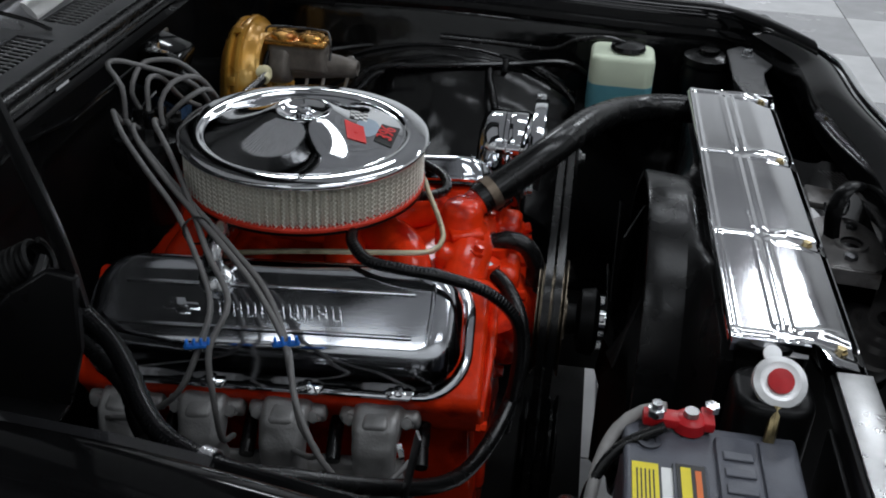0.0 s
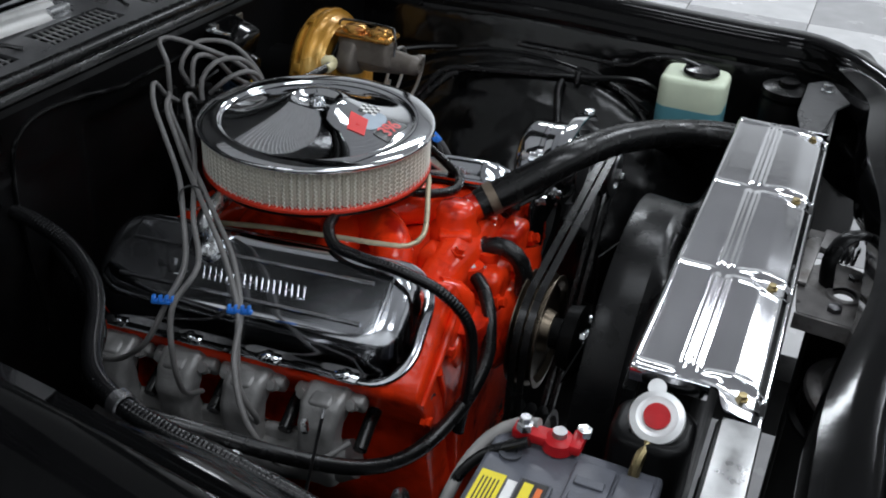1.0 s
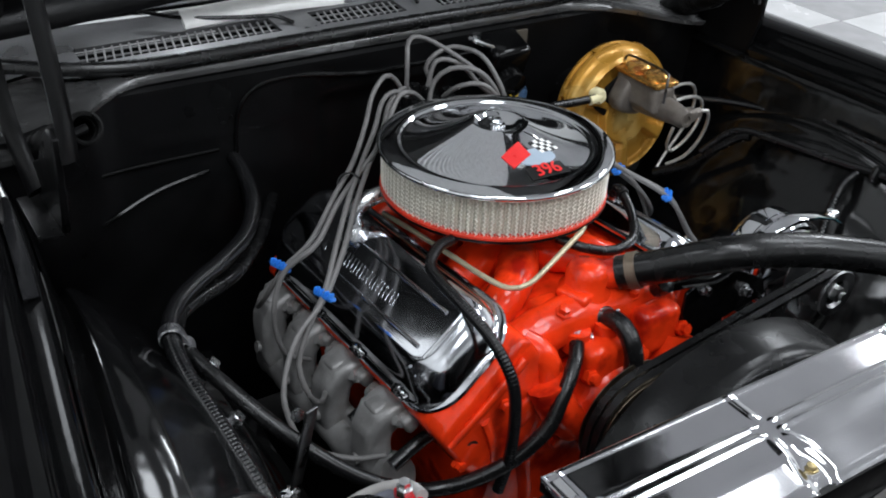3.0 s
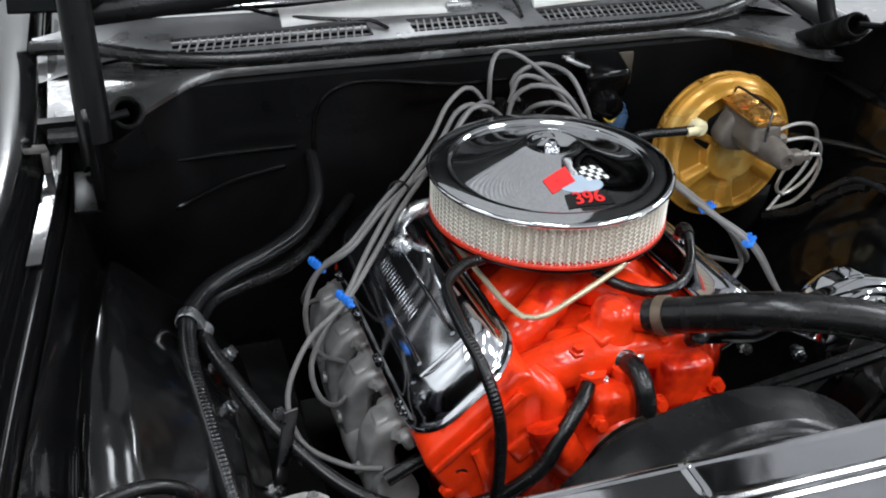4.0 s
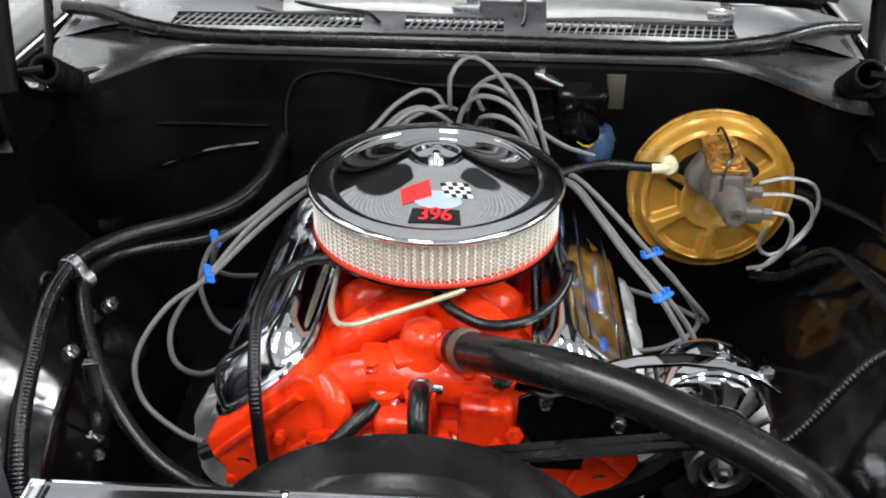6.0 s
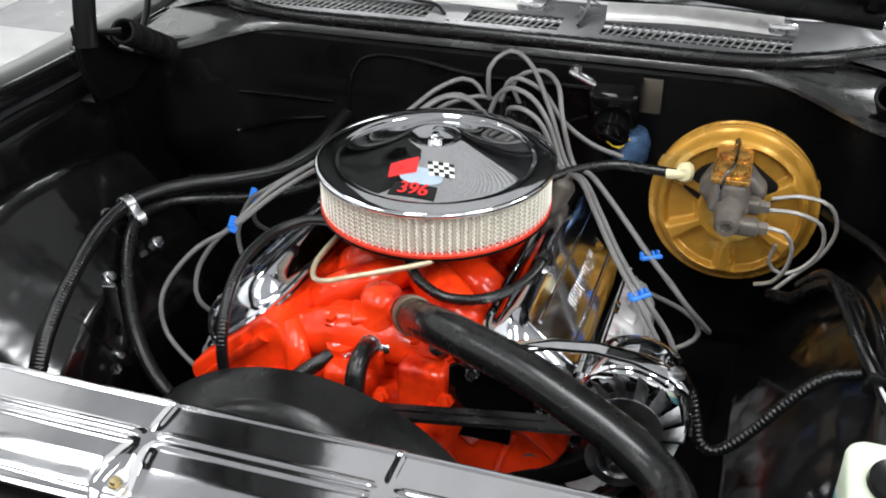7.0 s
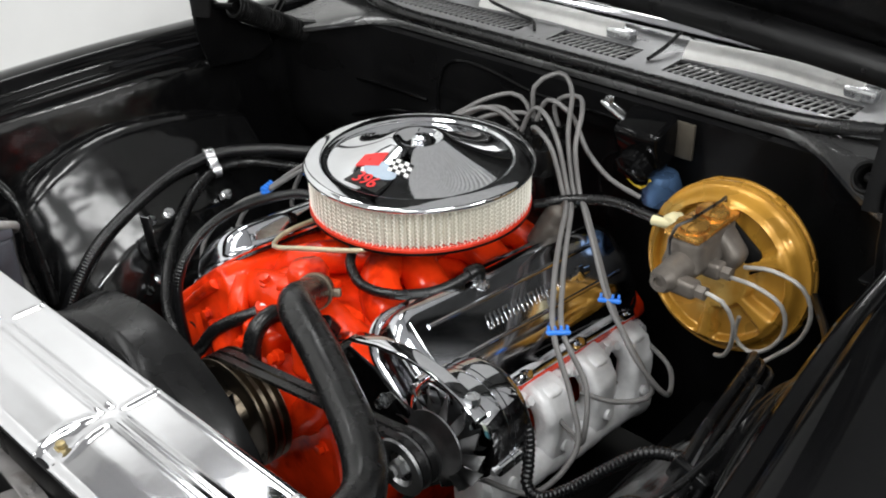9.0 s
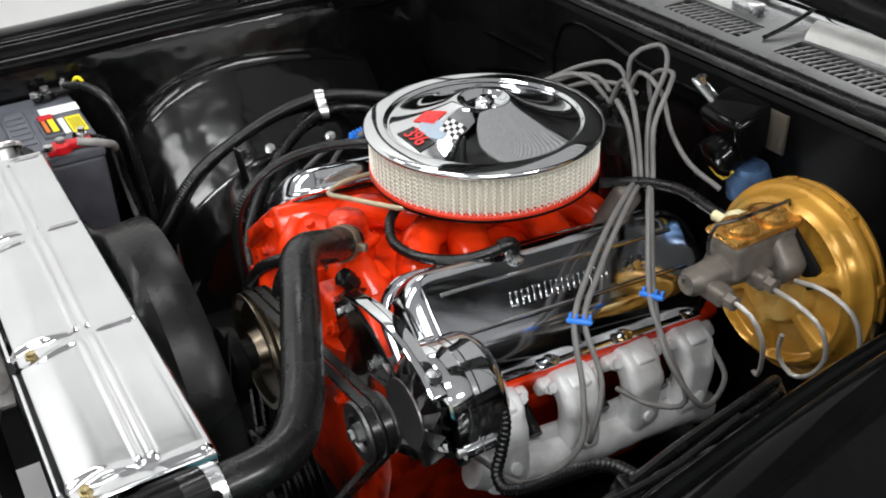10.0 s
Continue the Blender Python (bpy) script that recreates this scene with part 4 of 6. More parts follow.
def belt(circles, y, w):
    """A belt round pulleys given as (x, z, r) in order, anticlockwise."""
    pts = []
    n = len(circles)
    for i, (x, z, r) in enumerate(circles):
        xp, zp, rp = circles[i - 1]
        xn, zn, rn = circles[(i + 1) % n]
        def touch(ax, az, ar, bx, bz, br):
            d = math.hypot(bx - ax, bz - az)
            base = math.atan2(bz - az, bx - ax)
            off = math.acos((ar - br) / d)
            return base - off
        a0, a1 = touch(xp, zp, rp, x, z, r), touch(x, z, r, xn, zn, rn)
        while a1 < a0:
            a1 += 2 * math.pi
        k = max(3, int((a1 - a0) / 0.2))
        pts += [(x + r * math.cos(a0 + (a1 - a0) * j / k), z + r * math.sin(a0 + (a1 - a0) * j / k)) for j in range(k + 1)]
    rings = []
    for i, (x, z) in enumerate(pts):
        xa, za = pts[i - 1]
        xb, zb = pts[(i + 1) % len(pts)]
        tx, tz = xb - xa, zb - za
        l = math.hypot(tx, tz)
        nx, nz = tz / l, -tx / l
        rings.append([(x, y - w / 2, z), (x, y + w / 2, z), (x - nx * 0.008, y + w / 3, z - nz * 0.008), (x - nx * 0.008, y - w / 3, z - nz * 0.008)])
    rings.append(rings[0])
    return loft(rings, False)


ALT = (0.345, 0.775)
for y in (-0.366, -0.381):
    whole("drive_belt", belt([(0.0, 0.40, 0.096), (ALT[0], ALT[1], 0.036), (0.0, 0.665, 0.089)], y, 0.011), RUBBER, "black rubber V-belt on the front pulleys", "belt", "drive belts", sharp=30)

# ---- alternator ----
alt = thing("alternator", ALT[0], -0.28, ALT[1] - 0.08, "chrome plated alternator with slotted fan and pulley", "alternator")
ax, az = ALT


def turned(profile, y, n=48):
    return at(moved(lathe(profile, n), TO_Y), ax, y, az)


part("rear_case", turned([(0.0, -0.004), (0.040, -0.004), (0.056, 0.001), (0.066, 0.010), (0.0695, 0.020), (0.0695, 0.040), (0.0, 0.040)], -0.222), CHROME, alt, "chrome rear half of the case")
part("stator_band", turned([(0.0, 0.0005), (0.0672, 0.0005), (0.0690, 0.0015), (0.0690, 0.0085), (0.0672, 0.0095), (0.0, 0.0095)], -0.262), POLISHED, alt, "bright stator ring between the case halves")
part("front_case", turned([(0.0, 0.0), (0.0695, 0.0), (0.0705, 0.004), (0.0700, 0.026), (0.066, 0.034), (0.054, 0.040), (0.030, 0.043), (0.0, 0.043)], -0.272), CHROME, alt, "chrome front half of the case")
# Black blocks stand in for the darkness inside the vent slots.
for i in range(10):
    a = radians(18 + 36 * i)
    part("dark_slot_block", moved(block(0.014, 0.012, 0.003, 0.0008, 1), pose(ax, -0.3125, az) @ Matrix.Rotation(a, 4, "Y") @ Matrix.Translation((0.048, 0, 0)) @ Matrix.Rotation(radians(90), 4, "X")), FLAT_BLACK, alt)
for a in (radians(-25), radians(155), radians(245)):
    c, k = ax + 0.0715 * math.cos(a), az + 0.0715 * math.sin(a)
    lug = part("lug", merge(tube([(c, -0.252, k), (c, -0.268, k)], 0.0095, 10), tube([(c, -0.270, k), (c, -0.292, k)], 0.0095, 10)), CHROME, alt)
    part("through_bolt", tube([(c, -0.240, k), (c, -0.300, k)], 0.0045, 8), STEEL, lug)
part("fan", turned([(0.0, 0.0), (0.044, 0.0), (0.044, 0.0025), (0.0, 0.0025)], -0.330, 36), FAN_STEEL, alt, "bare metal cooling fan")
vane = sheet(lambda u, v: (0.040 + 0.027 * u, 0.004 + 0.014 * v * u, -0.009 + 0.013 * v + 0.004 * u), spread(0, 1, 4), spread(0, 1, 4), (0, 0, -0.002))
for i in range(14):
    part("fan_blade", moved(vane, pose(ax, -0.334, az) @ Matrix.Rotation(radians(360 * i / 14), 4, "Y")), FAN_STEEL, alt)
part("pulley", turned([(0.0, 0.0), (0.036, 0.0), (0.038, 0.004), (0.028, 0.012), (0.038, 0.019), (0.028, 0.027), (0.038, 0.034), (0.036, 0.037), (0.024, 0.037), (0.020, 0.031), (0.0, 0.031)], -0.356, 36), FAN_STEEL, alt, "grey double groove pulley")
part("washer", turned([(0.0, 0.0), (0.018, 0.0), (0.018, 0.003), (0.0, 0.003)], -0.386, 28), CAP_STEEL, alt)
part("nut", turned([(0.0, 0.0), (0.012, 0.0), (0.012, 0.009), (0.007, 0.011), (0.007, 0.016), (0.0, 0.016)], -0.388, 6), STEEL, alt)
part("bracket", bevelled(loft([[(x, y, z) for y, z in ((-0.311, zz - 0.0030), (-0.332, zz - 0.0030), (-0.332, zz + 0.0030), (-0.311, zz + 0.0030))] for x, zz in ((0.175, 0.834), (0.20, 0.856), (0.25, 0.870), (0.30, 0.876), (0.345, 0.872), (0.385, 0.858), (0.412, 0.840))]), 0.002), CHROME, alt, "curved chrome adjusting arm")
part("bracket_bolt", at(lathe([(0.0, 0.0), (0.009, 0.0), (0.009, 0.010), (0.0, 0.011)], 6), 0.395, -0.318, 0.853), CAP_STEEL, alt)
part("arm_strap", merge(tube([(0.120, -0.275, 0.795), (0.135, -0.300, 0.812), (0.155, -0.318, 0.820), (0.185, -0.322, 0.838)], 0.012, 8, flat=(0.012, 0.004))), INNER_BLACK, alt, "black strap to the intake")
# Black plate drawn large, also standing in for the dark void beside it.
part("mount_void_plate", bevelled(prism([(0.118, 0.80), (0.16, 0.825), (0.22, 0.81), (0.28, 0.775), (0.29, 0.745), (0.205, 0.73), (0.20, 0.69), (0.115, 0.69)], -0.312, -0.306), 0.0015, 1), INNER_BLACK, alt, "black mounting plate, filling the dark void before the head")
part("mount", tube([(0.20, -0.29, 0.62), (0.28, -0.29, 0.66), (0.33, -0.285, 0.70)], 0.02, 8), SATIN_BLACK, alt)
for x, z in ((0.150, 0.800), (0.238, 0.770)):
    part("mount_bolt", moved(lathe([(0, 0), (0.010, 0), (0.010, 0.003), (0.007, 0.004), (0.007, 0.012), (0, 0.013)], 6), pose(x, -0.312, z, 90, 0, 0)), CAP_STEEL, alt)

# ---- air cleaner ----
LID = [(0.1385, 0.9279), (0.134, 0.9287), (0.12, 0.9315), (0.10, 0.9375), (0.08, 0.9450), (0.06, 0.9535), (0.047, 0.9600), (0.040, 0.9625)]


def lid_z(r):
    for (ra, za), (rb, zb) in zip(LID, LID[1:]):
        if r >= rb:
            return za + (zb - za) * (ra - r) / (ra - rb)
    return 0.9625


cleaner = thing("air_cleaner", 0, 0, 0.85, "round chrome air cleaner with white pleated filter", "air cleaner")
lid = part("lid", lathe([(0.0, 0.9535), (0.012, 0.9535), (0.024, 0.9545), (0.031, 0.958), (0.035, 0.9615), (0.038, 0.9628)] + LID[::-1] + [(0.1405, 0.9276), (0.1425, 0.9280), (0.1440, 0.9296), (0.1455, 0.9314), (0.1475, 0.9324), (0.151, 0.9328), (0.158, 0.9326), (0.166, 0.9320), (0.172, 0.9311), (0.1752, 0.9300), (0.1772, 0.9282), (0.1780, 0.9255), (0.1765, 0.9225), (0.173, 0.921), (0.165, 0.921), (0.10, 0.921), (0.0, 0.925)], 128), CHROME, cleaner, "polished chrome lid", 50)
part("wing_nut", merge(at(lathe([(0.0, 0.0), (0.012, 0.0), (0.011, 0.006), (0.006, 0.008), (0.005, 0.014), (0.0, 0.014)], 20), 0, 0, 0.953), at(lathe([(0.0, 0.0), (0.0085, 0.0), (0.0085, 0.006), (0.007, 0.0075), (0.0, 0.008)], 6), 0, 0, 0.957)), CHROME, lid)
N = 96
rings = []
for z in (0.862, 0.874, 0.886, 0.898, 0.910, 0.922):
    rings.append([((0.1600 + 0.0085 * (i % 2)) * math.cos(math.pi * i / N), (0.1600 + 0.0085 * (i % 2)) * math.sin(math.pi * i / N), z) for i in range(2 * N)])
element = part("filter_element", loft(rings), PAPER, cleaner, "white pleated filter paper", 10)
screen = []
ROWS = 18
for i in range(2 * N):
    sway = 0.42 if i % 2 else 0.20
    for k in range(ROWS):
        z0, z1 = 0.8625 + k * 0.0605 / ROWS, 0.8625 + (k + 1) * 0.0605 / ROWS
        a0 = math.pi * (i + (sway if k % 2 else -sway)) / N
        a1 = math.pi * (i + (-sway if k % 2 else sway)) / N
        w = 0.0042 if i % 2 else 0.0022
        r = 0.1702 if i % 2 else 0.1690
        screen.append(([(r * math.cos(a0 - w), r * math.sin(a0 - w), z0), (r * math.cos(a0 + w), r * math.sin(a0 + w), z0), (r * math.cos(a1 + w), r * math.sin(a1 + w), z1), (r * math.cos(a1 - w), r * math.sin(a1 - w), z1),
                        ((r + 0.0012) * math.cos(a0), (r + 0.0012) * math.sin(a0), z0), ((r + 0.0012) * math.cos(a1), (r + 0.0012) * math.sin(a1), z1)], [[0, 4, 5, 3], [4, 1, 2, 5], [0, 3, 2, 1]]))
tagged(part("filter_screen", merge(*screen), MESH_WIRE, cleaner, "pale diamond wire screen", 10), kind="stuff")
part("filter_seal", lathe([(0.150, 0.8565), (0.1710, 0.8565), (0.1728, 0.8585), (0.1728, 0.8620), (0.1705, 0.8645), (0.150, 0.8645)], 96), ORANGE_SEAL, cleaner, "orange rubber seal ring")
part("base_pan", lathe([(0.0, 0.842), (0.09, 0.842), (0.12, 0.849), (0.165, 0.852), (0.173, 0.854), (0.173, 0.8575), (0.0, 0.8575)], 96), SATIN_BLACK, cleaner, "black base pan")


def on_lid(points2, lift=0.0007):
    return [(x, y, lid_z(math.hypot(x, y)) + lift) for x, y in points2]


def decal(name, corners, material, nu=8, nv=8, lift=0.0007):
    a, b, c, d = [Vector(p) for p in corners]
    def fn(u, v):
        p = (a * (1 - u) + b * u) * (1 - v) + (d * (1 - u) + c * u) * v
        return (p.x, p.y, lid_z(p.length) + lift)
    return part(name, sheet(fn, spread(0, 1, nu), spread(0, 1, nv)), material, lid)


oval = [(0.008 + 0.031 * math.cos(2 * math.pi * i / 32), -0.090 + 0.015 * math.sin(2 * math.pi * i / 32)) for i in range(32)]
part("emblem_oval", (on_lid([(0.008, -0.090)] + oval, 0.0006), [[0, 1 + i, 1 + (i + 1) % 32] for i in range(32)]), DECAL_BLUE, lid, "grey-blue oval of the decal")
decal("emblem_red_flag", [(-0.038, -0.098), (0.000, -0.085), (-0.005, -0.059), (-0.043, -0.072)], DECAL_RED, lift=0.0012)
F = [Vector(p) for p in ((0.019, -0.086), (0.054, -0.080), (0.046, -0.057), (0.009, -0.064))]
def flag_point(u, v):
    return (F[0] * (1 - u) + F[1] * u) * (1 - v) + (F[3] * (1 - u) + F[2] * u) * v


for i in range(5):
    for j in range(4):
        q = [flag_point((i + a) / 5, (j + b) / 4) for a, b in ((0, 0), (1, 0), (1, 1), (0, 1))]
        decal("flag_check", q, DECAL_BLACK if (i + j) % 2 else DECAL_WHITE, 3, 3, 0.0012)
decal("emblem_plate", [(-0.028, -0.1305), (0.040, -0.1305), (0.037, -0.1045), (-0.024, -0.1045)], DECAL_BLACK, 12, 6, 0.0011)
font = bpy.data.curves.new("plate_number", "FONT")
font.body, font.size, font.align_x, font.align_y = "396", 0.026, "CENTER", "CENTER"
tmp = new("plate_number", font)
bpy.context.view_layer.update()
raw = bpy.data.meshes.new_from_object(tmp.evaluated_get(bpy.context.evaluated_depsgraph_get()))
digits = [(v.co.x * 1.12 + 0.006, v.co.y - 0.1175) for v in raw.vertices], [list(p.vertices) for p in raw.polygons]
bpy.data.objects.remove(tmp)
glyphs = [([(x + d, -0.1175 + (y + 0.1175) * 1.22) for x, y in digits[0]], 0.0030 + k) for d, k in ((-0.0008, 0.0), (0.0008, 0.0003))]
part("plate_number", merge(*[(on_lid(v, k), digits[1]) for v, k in glyphs]), DECAL_RED, lid, "red number 396")

# ---- radiator, shroud and its polished top panel ----
radiator = thing("radiator", 0.02, -0.61, 0.36, "black radiator with side tanks behind the polished panel", "radiator")
part("core", at(block(0.70, 0.06, 0.48, 0.004), 0.02, -0.61, 0.62), FLAT_BLACK, radiator)
for x in (-0.395, 0.415):
    part("tank", at(bevelled(prism(rounded_rect(0.085, 0.085, 0.03), 0.38, 0.872, "z"), 0.010, 3, 60), x, -0.612, 0), SATIN_BLACK, radiator, "black side tank")
CAP = pose(-0.400, -0.614, 0.881, 0, -38, 0)
part("filler_neck", moved(lathe([(0.0, -0.03), (0.022, -0.03), (0.022, 0.0), (0.027, 0.002), (0.0, 0.003)], 24), CAP), STEEL, radiator)
cap = part("cap", moved(merge(lathe([(0.0, 0.002), (0.0275, 0.002), (0.0287, 0.005), (0.0275, 0.009), (0.021, 0.0115), (0.018, 0.0105), (0.013, 0.0105), (0.0, 0.0105)], 48),
                              *[at(lathe([(0, 0.003), (0.0095, 0.003), (0.0095, 0.006), (0.0, 0.0065)], 20), k * 0.0305, k * 0.008, 0) for k in (-1, 1)]), CAP), ZINC_CAP, radiator, "zinc radiator cap with two ears")
part("cap_button", moved(lathe([(0.0, 0.0105), (0.0138, 0.0105), (0.0134, 0.0140), (0.0, 0.0152)], 28), CAP), RED, cap, "red cap disc")
part("inlet_neck", moved(lathe([(0.0, 0.0), (0.024, 0.0), (0.024, 0.05), (0.0, 0.05)], 20), pose(0.423, -0.66, 0.852, -90, 0, 0)), SATIN_BLACK, radiator)
part("overflow_pipe", tube([(-0.425, -0.612, 0.868), (-0.440, -0.608, 0.858), (-0.446, -0.606, 0.835)], 0.006, 8), BRASS, radiator)

SHROUD_X, SHROUD_Z = 0.003, 0.655


def sleeve_ring(y, r, square=0.0, n=96):
    """A ring of the shroud: round at the fan, blending to the radiator's oblong."""
    out = []
    for i in range(n):
        c, s = math.cos(2 * math.pi * i / n), math.sin(2 * math.pi * i / n)
        m = max(abs(c) / 0.34, abs(s) / 0.238)
        px, pz = SHROUD_X + r * c, SHROUD_Z + r * s
        qx, qz = SHROUD_X + c / m, 0.632 + s / m
        out.append((px + (qx - px) * square, y, pz + (qz - pz) * square))
    return out


outer = [sleeve_ring(-0.488, 0.238), sleeve_ring(-0.4885, 0.2425), sleeve_ring(-0.492, 0.244), sleeve_ring(-0.515, 0.2425), sleeve_ring(-0.540, 0.240)]
flare = [sleeve_ring(-0.540, 0.240), sleeve_ring(-0.548, 0.240, 0.12), sleeve_ring(-0.555, 0.240, 0.4), sleeve_ring(-0.560, 0.240, 0.75), sleeve_ring(-0.564, 0.240, 1.0), sleeve_ring(-0.578, 0.240, 1.0)]


def lined(rings, k=0.98):
    inner = [[(SHROUD_X + (x - SHROUD_X) * k, y, SHROUD_Z + (z - SHROUD_Z) * k) for x, y, z in ring] for ring in reversed(rings)]
    return loft(rings + inner + [rings[0]], False)


shroud = thing("fan_shroud", 0, -0.50, 0.38, "black moulded fan shroud behind the radiator", "fan shroud")
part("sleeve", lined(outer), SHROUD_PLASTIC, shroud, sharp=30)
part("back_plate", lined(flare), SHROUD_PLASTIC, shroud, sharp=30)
for x in (-0.30, 0.30):
    part("bolt", moved(lathe([(0, 0), (0.008, 0), (0.008, 0.006), (0, 0.007)], 6), pose(x, -0.564, 0.84, 90, 0, 0)), CAP_STEEL, shroud)

# polished panel over the radiator
PX0, PX1, PY0, PY1 = -0.376, 0.416, -0.712, -0.566
BOLTS = (-0.335, -0.098, 0.157, 0.395)
def panel_left(y):
    return -0.340 - 0.030 * step01(-0.660, -0.674, y)


def panel(u, v):
    """Pressed sheet: a flat rear field, a double bead, a front field that rolls down, and dished bolt seats."""
    y = PY0 + (PY1 - PY0) * v
    x = panel_left(y) + (PX1 - panel_left(y)) * u
    mid = PY0 + 0.57 * (PY1 - PY0)
    z = 0.8950 - 0.0085 * step01(mid - 0.035, PY0, y) - 0.006 * step01(PY0 + 0.012, PY0, y)
    seat = min(math.hypot((x - b) / 0.021, (y + 0.690) / 0.034) for b in BOLTS)
    cross = min(abs(x + 0.098), abs(x - 0.157), abs(x - PX1 + 0.012), abs(x + 0.328))
    for c in (mid - 0.0065, mid + 0.0065):
        z += 0.0020 * math.exp(-((y - c) / 0.0036) ** 2) * step01(0.004, 0.020, cross)
    if y > mid:
        z += 0.0016 * math.exp(-(cross / 0.0045) ** 2) * step01(PY1, PY1 - 0.012, y) * step01(mid + 0.006, mid + 0.024, y)
    else:
        z += 0.0016 * math.exp(-((cross - 0.010 - 0.20 * max(0.0, mid - 0.012 - y)) / 0.0055) ** 2) * step01(PY0 + 0.01, PY0 + 0.04, y) * step01(mid - 0.004, mid - 0.022, y)
    z += 0.0012 * math.exp(-((y - PY1 + 0.008) / 0.0034) ** 2)
    z -= 0.0030 * (1 - step01(0.50, 1.10, seat))
    z -= 0.006 * (1 - step01(0.0, 0.025, 1 - v))
    return (x, y, z)


top_panel = part("top_panel", sheet(panel, spread(0, 1, 460), spread(0, 1, 110), (0, 0, -0.003)), POLISHED, radiator, "mirror-polished metal show panel", 70)
part("end_flange", at(block(0.004, 0.085, 0.018, 0.001), PX0 + 0.035, -0.612, 0.886), POLISHED, top_panel)
part("end_flange", at(block(0.004, 0.14, 0.02, 0.001), PX1 + 0.001, -0.639, 0.884), POLISHED, top_panel)
for b in BOLTS:
    part("bolt", at(lathe([(0.0, 0.0), (0.0075, 0.0), (0.0075, 0.0015), (0.0055, 0.002), (0.0055, 0.006), (0.0, 0.0065)], 6), b, -0.688, 0.8865), BRASS, top_panel, "yellow zinc bolt")

# ---- brake booster and master cylinder ----
BX, BZ, BY = 0.424, 0.8134, 0.200
DRUM = pose(BX, BY, BZ, -6, 0, 0)
booster = thing("brake_booster", BX, BY, BZ - 0.132, "gold cadmium plated brake booster drum on the firewall", "brake booster")
def shell(r, a):
    """Front face of the drum with pressed pockets between six spokes."""
    base = 0.030 * (1 - step01(0.100, 0.126, r)) + 0.003
    spoke = abs(math.cos(3 * a))
    pocket = step01(0.28, 0.50, spoke) * step01(0.050, 0.058, r) * (1 - step01(0.098, 0.106, r))
    return base - 0.017 * pocket + 0.003 * step01(0.108, 0.112, r) * (1 - step01(0.114, 0.118, r))


rings = []
for r in [0.001] + spread(0.02, 0.125, 60):
    rings.append([(r * math.cos(2 * math.pi * i / 168), -shell(r, 2 * math.pi * i / 168), r * math.sin(2 * math.pi * i / 168)) for i in range(168)])
face = loft(rings, False)
drum = moved(lathe([(0.125, -0.003), (0.1295, -0.002), (0.1308, 0.003), (0.1298, 0.008), (0.126, 0.010), (0.1255, 0.015), (0.1298, 0.017), (0.1298, 0.022), (0.124, 0.026), (0.119, 0.033), (0.100, 0.044), (0.06, 0.052), (0.0, 0.053)], 96), pose(0, 0, 0, -90, 0, 0))
part("mount_tube", moved(moved(lathe([(0, 0), (0.055, 0), (0.055, 0.09), (0, 0.09)], 28), pose(0, 0.045, 0, -90, 0, 0)), DRUM), SATIN_BLACK, booster)
part("drum", moved(merge(face, drum), DRUM), GOLD, booster, sharp=60)
for i in range(8):
    a = radians(20 + 45 * i)
    part("clip", moved(at(block(0.016, 0.014, 0.005, 0.002), 0.1300 * math.cos(a), 0.010, 0.1300 * math.sin(a), 0, -math.degrees(a) + 90, 0), DRUM), GOLD, booster)
part("check_valve", merge(moved(lathe([(0.0, 0.0), (0.014, 0.0), (0.0145, 0.02), (0.010, 0.026), (0.0, 0.027)], 20), pose(0.347, 0.184, 0.870, 84, 0, 0)), tube([(0.347, 0.165, 0.872), (0.336, 0.161, 0.871), (0.32, 0.16, 0.870)], 0.008, 10)), make("ivory_plastic", (0.75, 0.68, 0.42), 0.45), booster, "ivory plastic check valve")
MX = 0.417
master = thing("master_cylinder", MX, 0.09, 0.83, "cast grey brake master cylinder with stained gold lid", "master cylinder")
tank = loft([[(MX - 0.030, 0.066, 0.862), (MX + 0.034, 0.066, 0.862), (MX + 0.034, 0.180, 0.862), (MX - 0.030, 0.180, 0.862)], [(MX - 0.024, 0.072, 0.885), (MX + 0.027, 0.072, 0.885), (MX + 0.027, 0.180, 0.885), (MX - 0.024, 0.180, 0.885)], [(MX - 0.025, 0.074, 0.910), (MX + 0.025, 0.074, 0.910), (MX + 0.025, 0.180, 0.910), (MX - 0.025, 0.180, 0.910)]])
bore = moved(lathe([(0.0, 0.0), (0.027, 0.0), (0.026, 0.06), (0.022, 0.11), (0.0185, 0.135), (0.0175, 0.150), (0.013, 0.156), (0.013, 0.158), (0.008, 0.158), (0.0075, 0.154), (0.0, 0.154)], 32), pose(0.421, 0.176, 0.869, 90, 0, 0))
web = bevelled(prism([(0.368, 0.862), (0.392, 0.905), (0.442, 0.905), (0.474, 0.870), (0.462, 0.842), (0.421, 0.830), (0.383, 0.840)], 0.135, 0.176), 0.012, 3)
part("casting", cast(merge(bevelled(tank, 0.010, 3), bore, web), 0.0012), MC_GREY, master, sharp=60)
part("flange", bevelled(prism([(0.345, 0.845), (0.37, 0.882), (0.41, 0.908), (0.435, 0.908), (0.485, 0.87), (0.492, 0.845), (0.435, 0.80), (0.405, 0.80)], 0.172, 0.180), 0.004, 2), FLAT_BLACK, master)
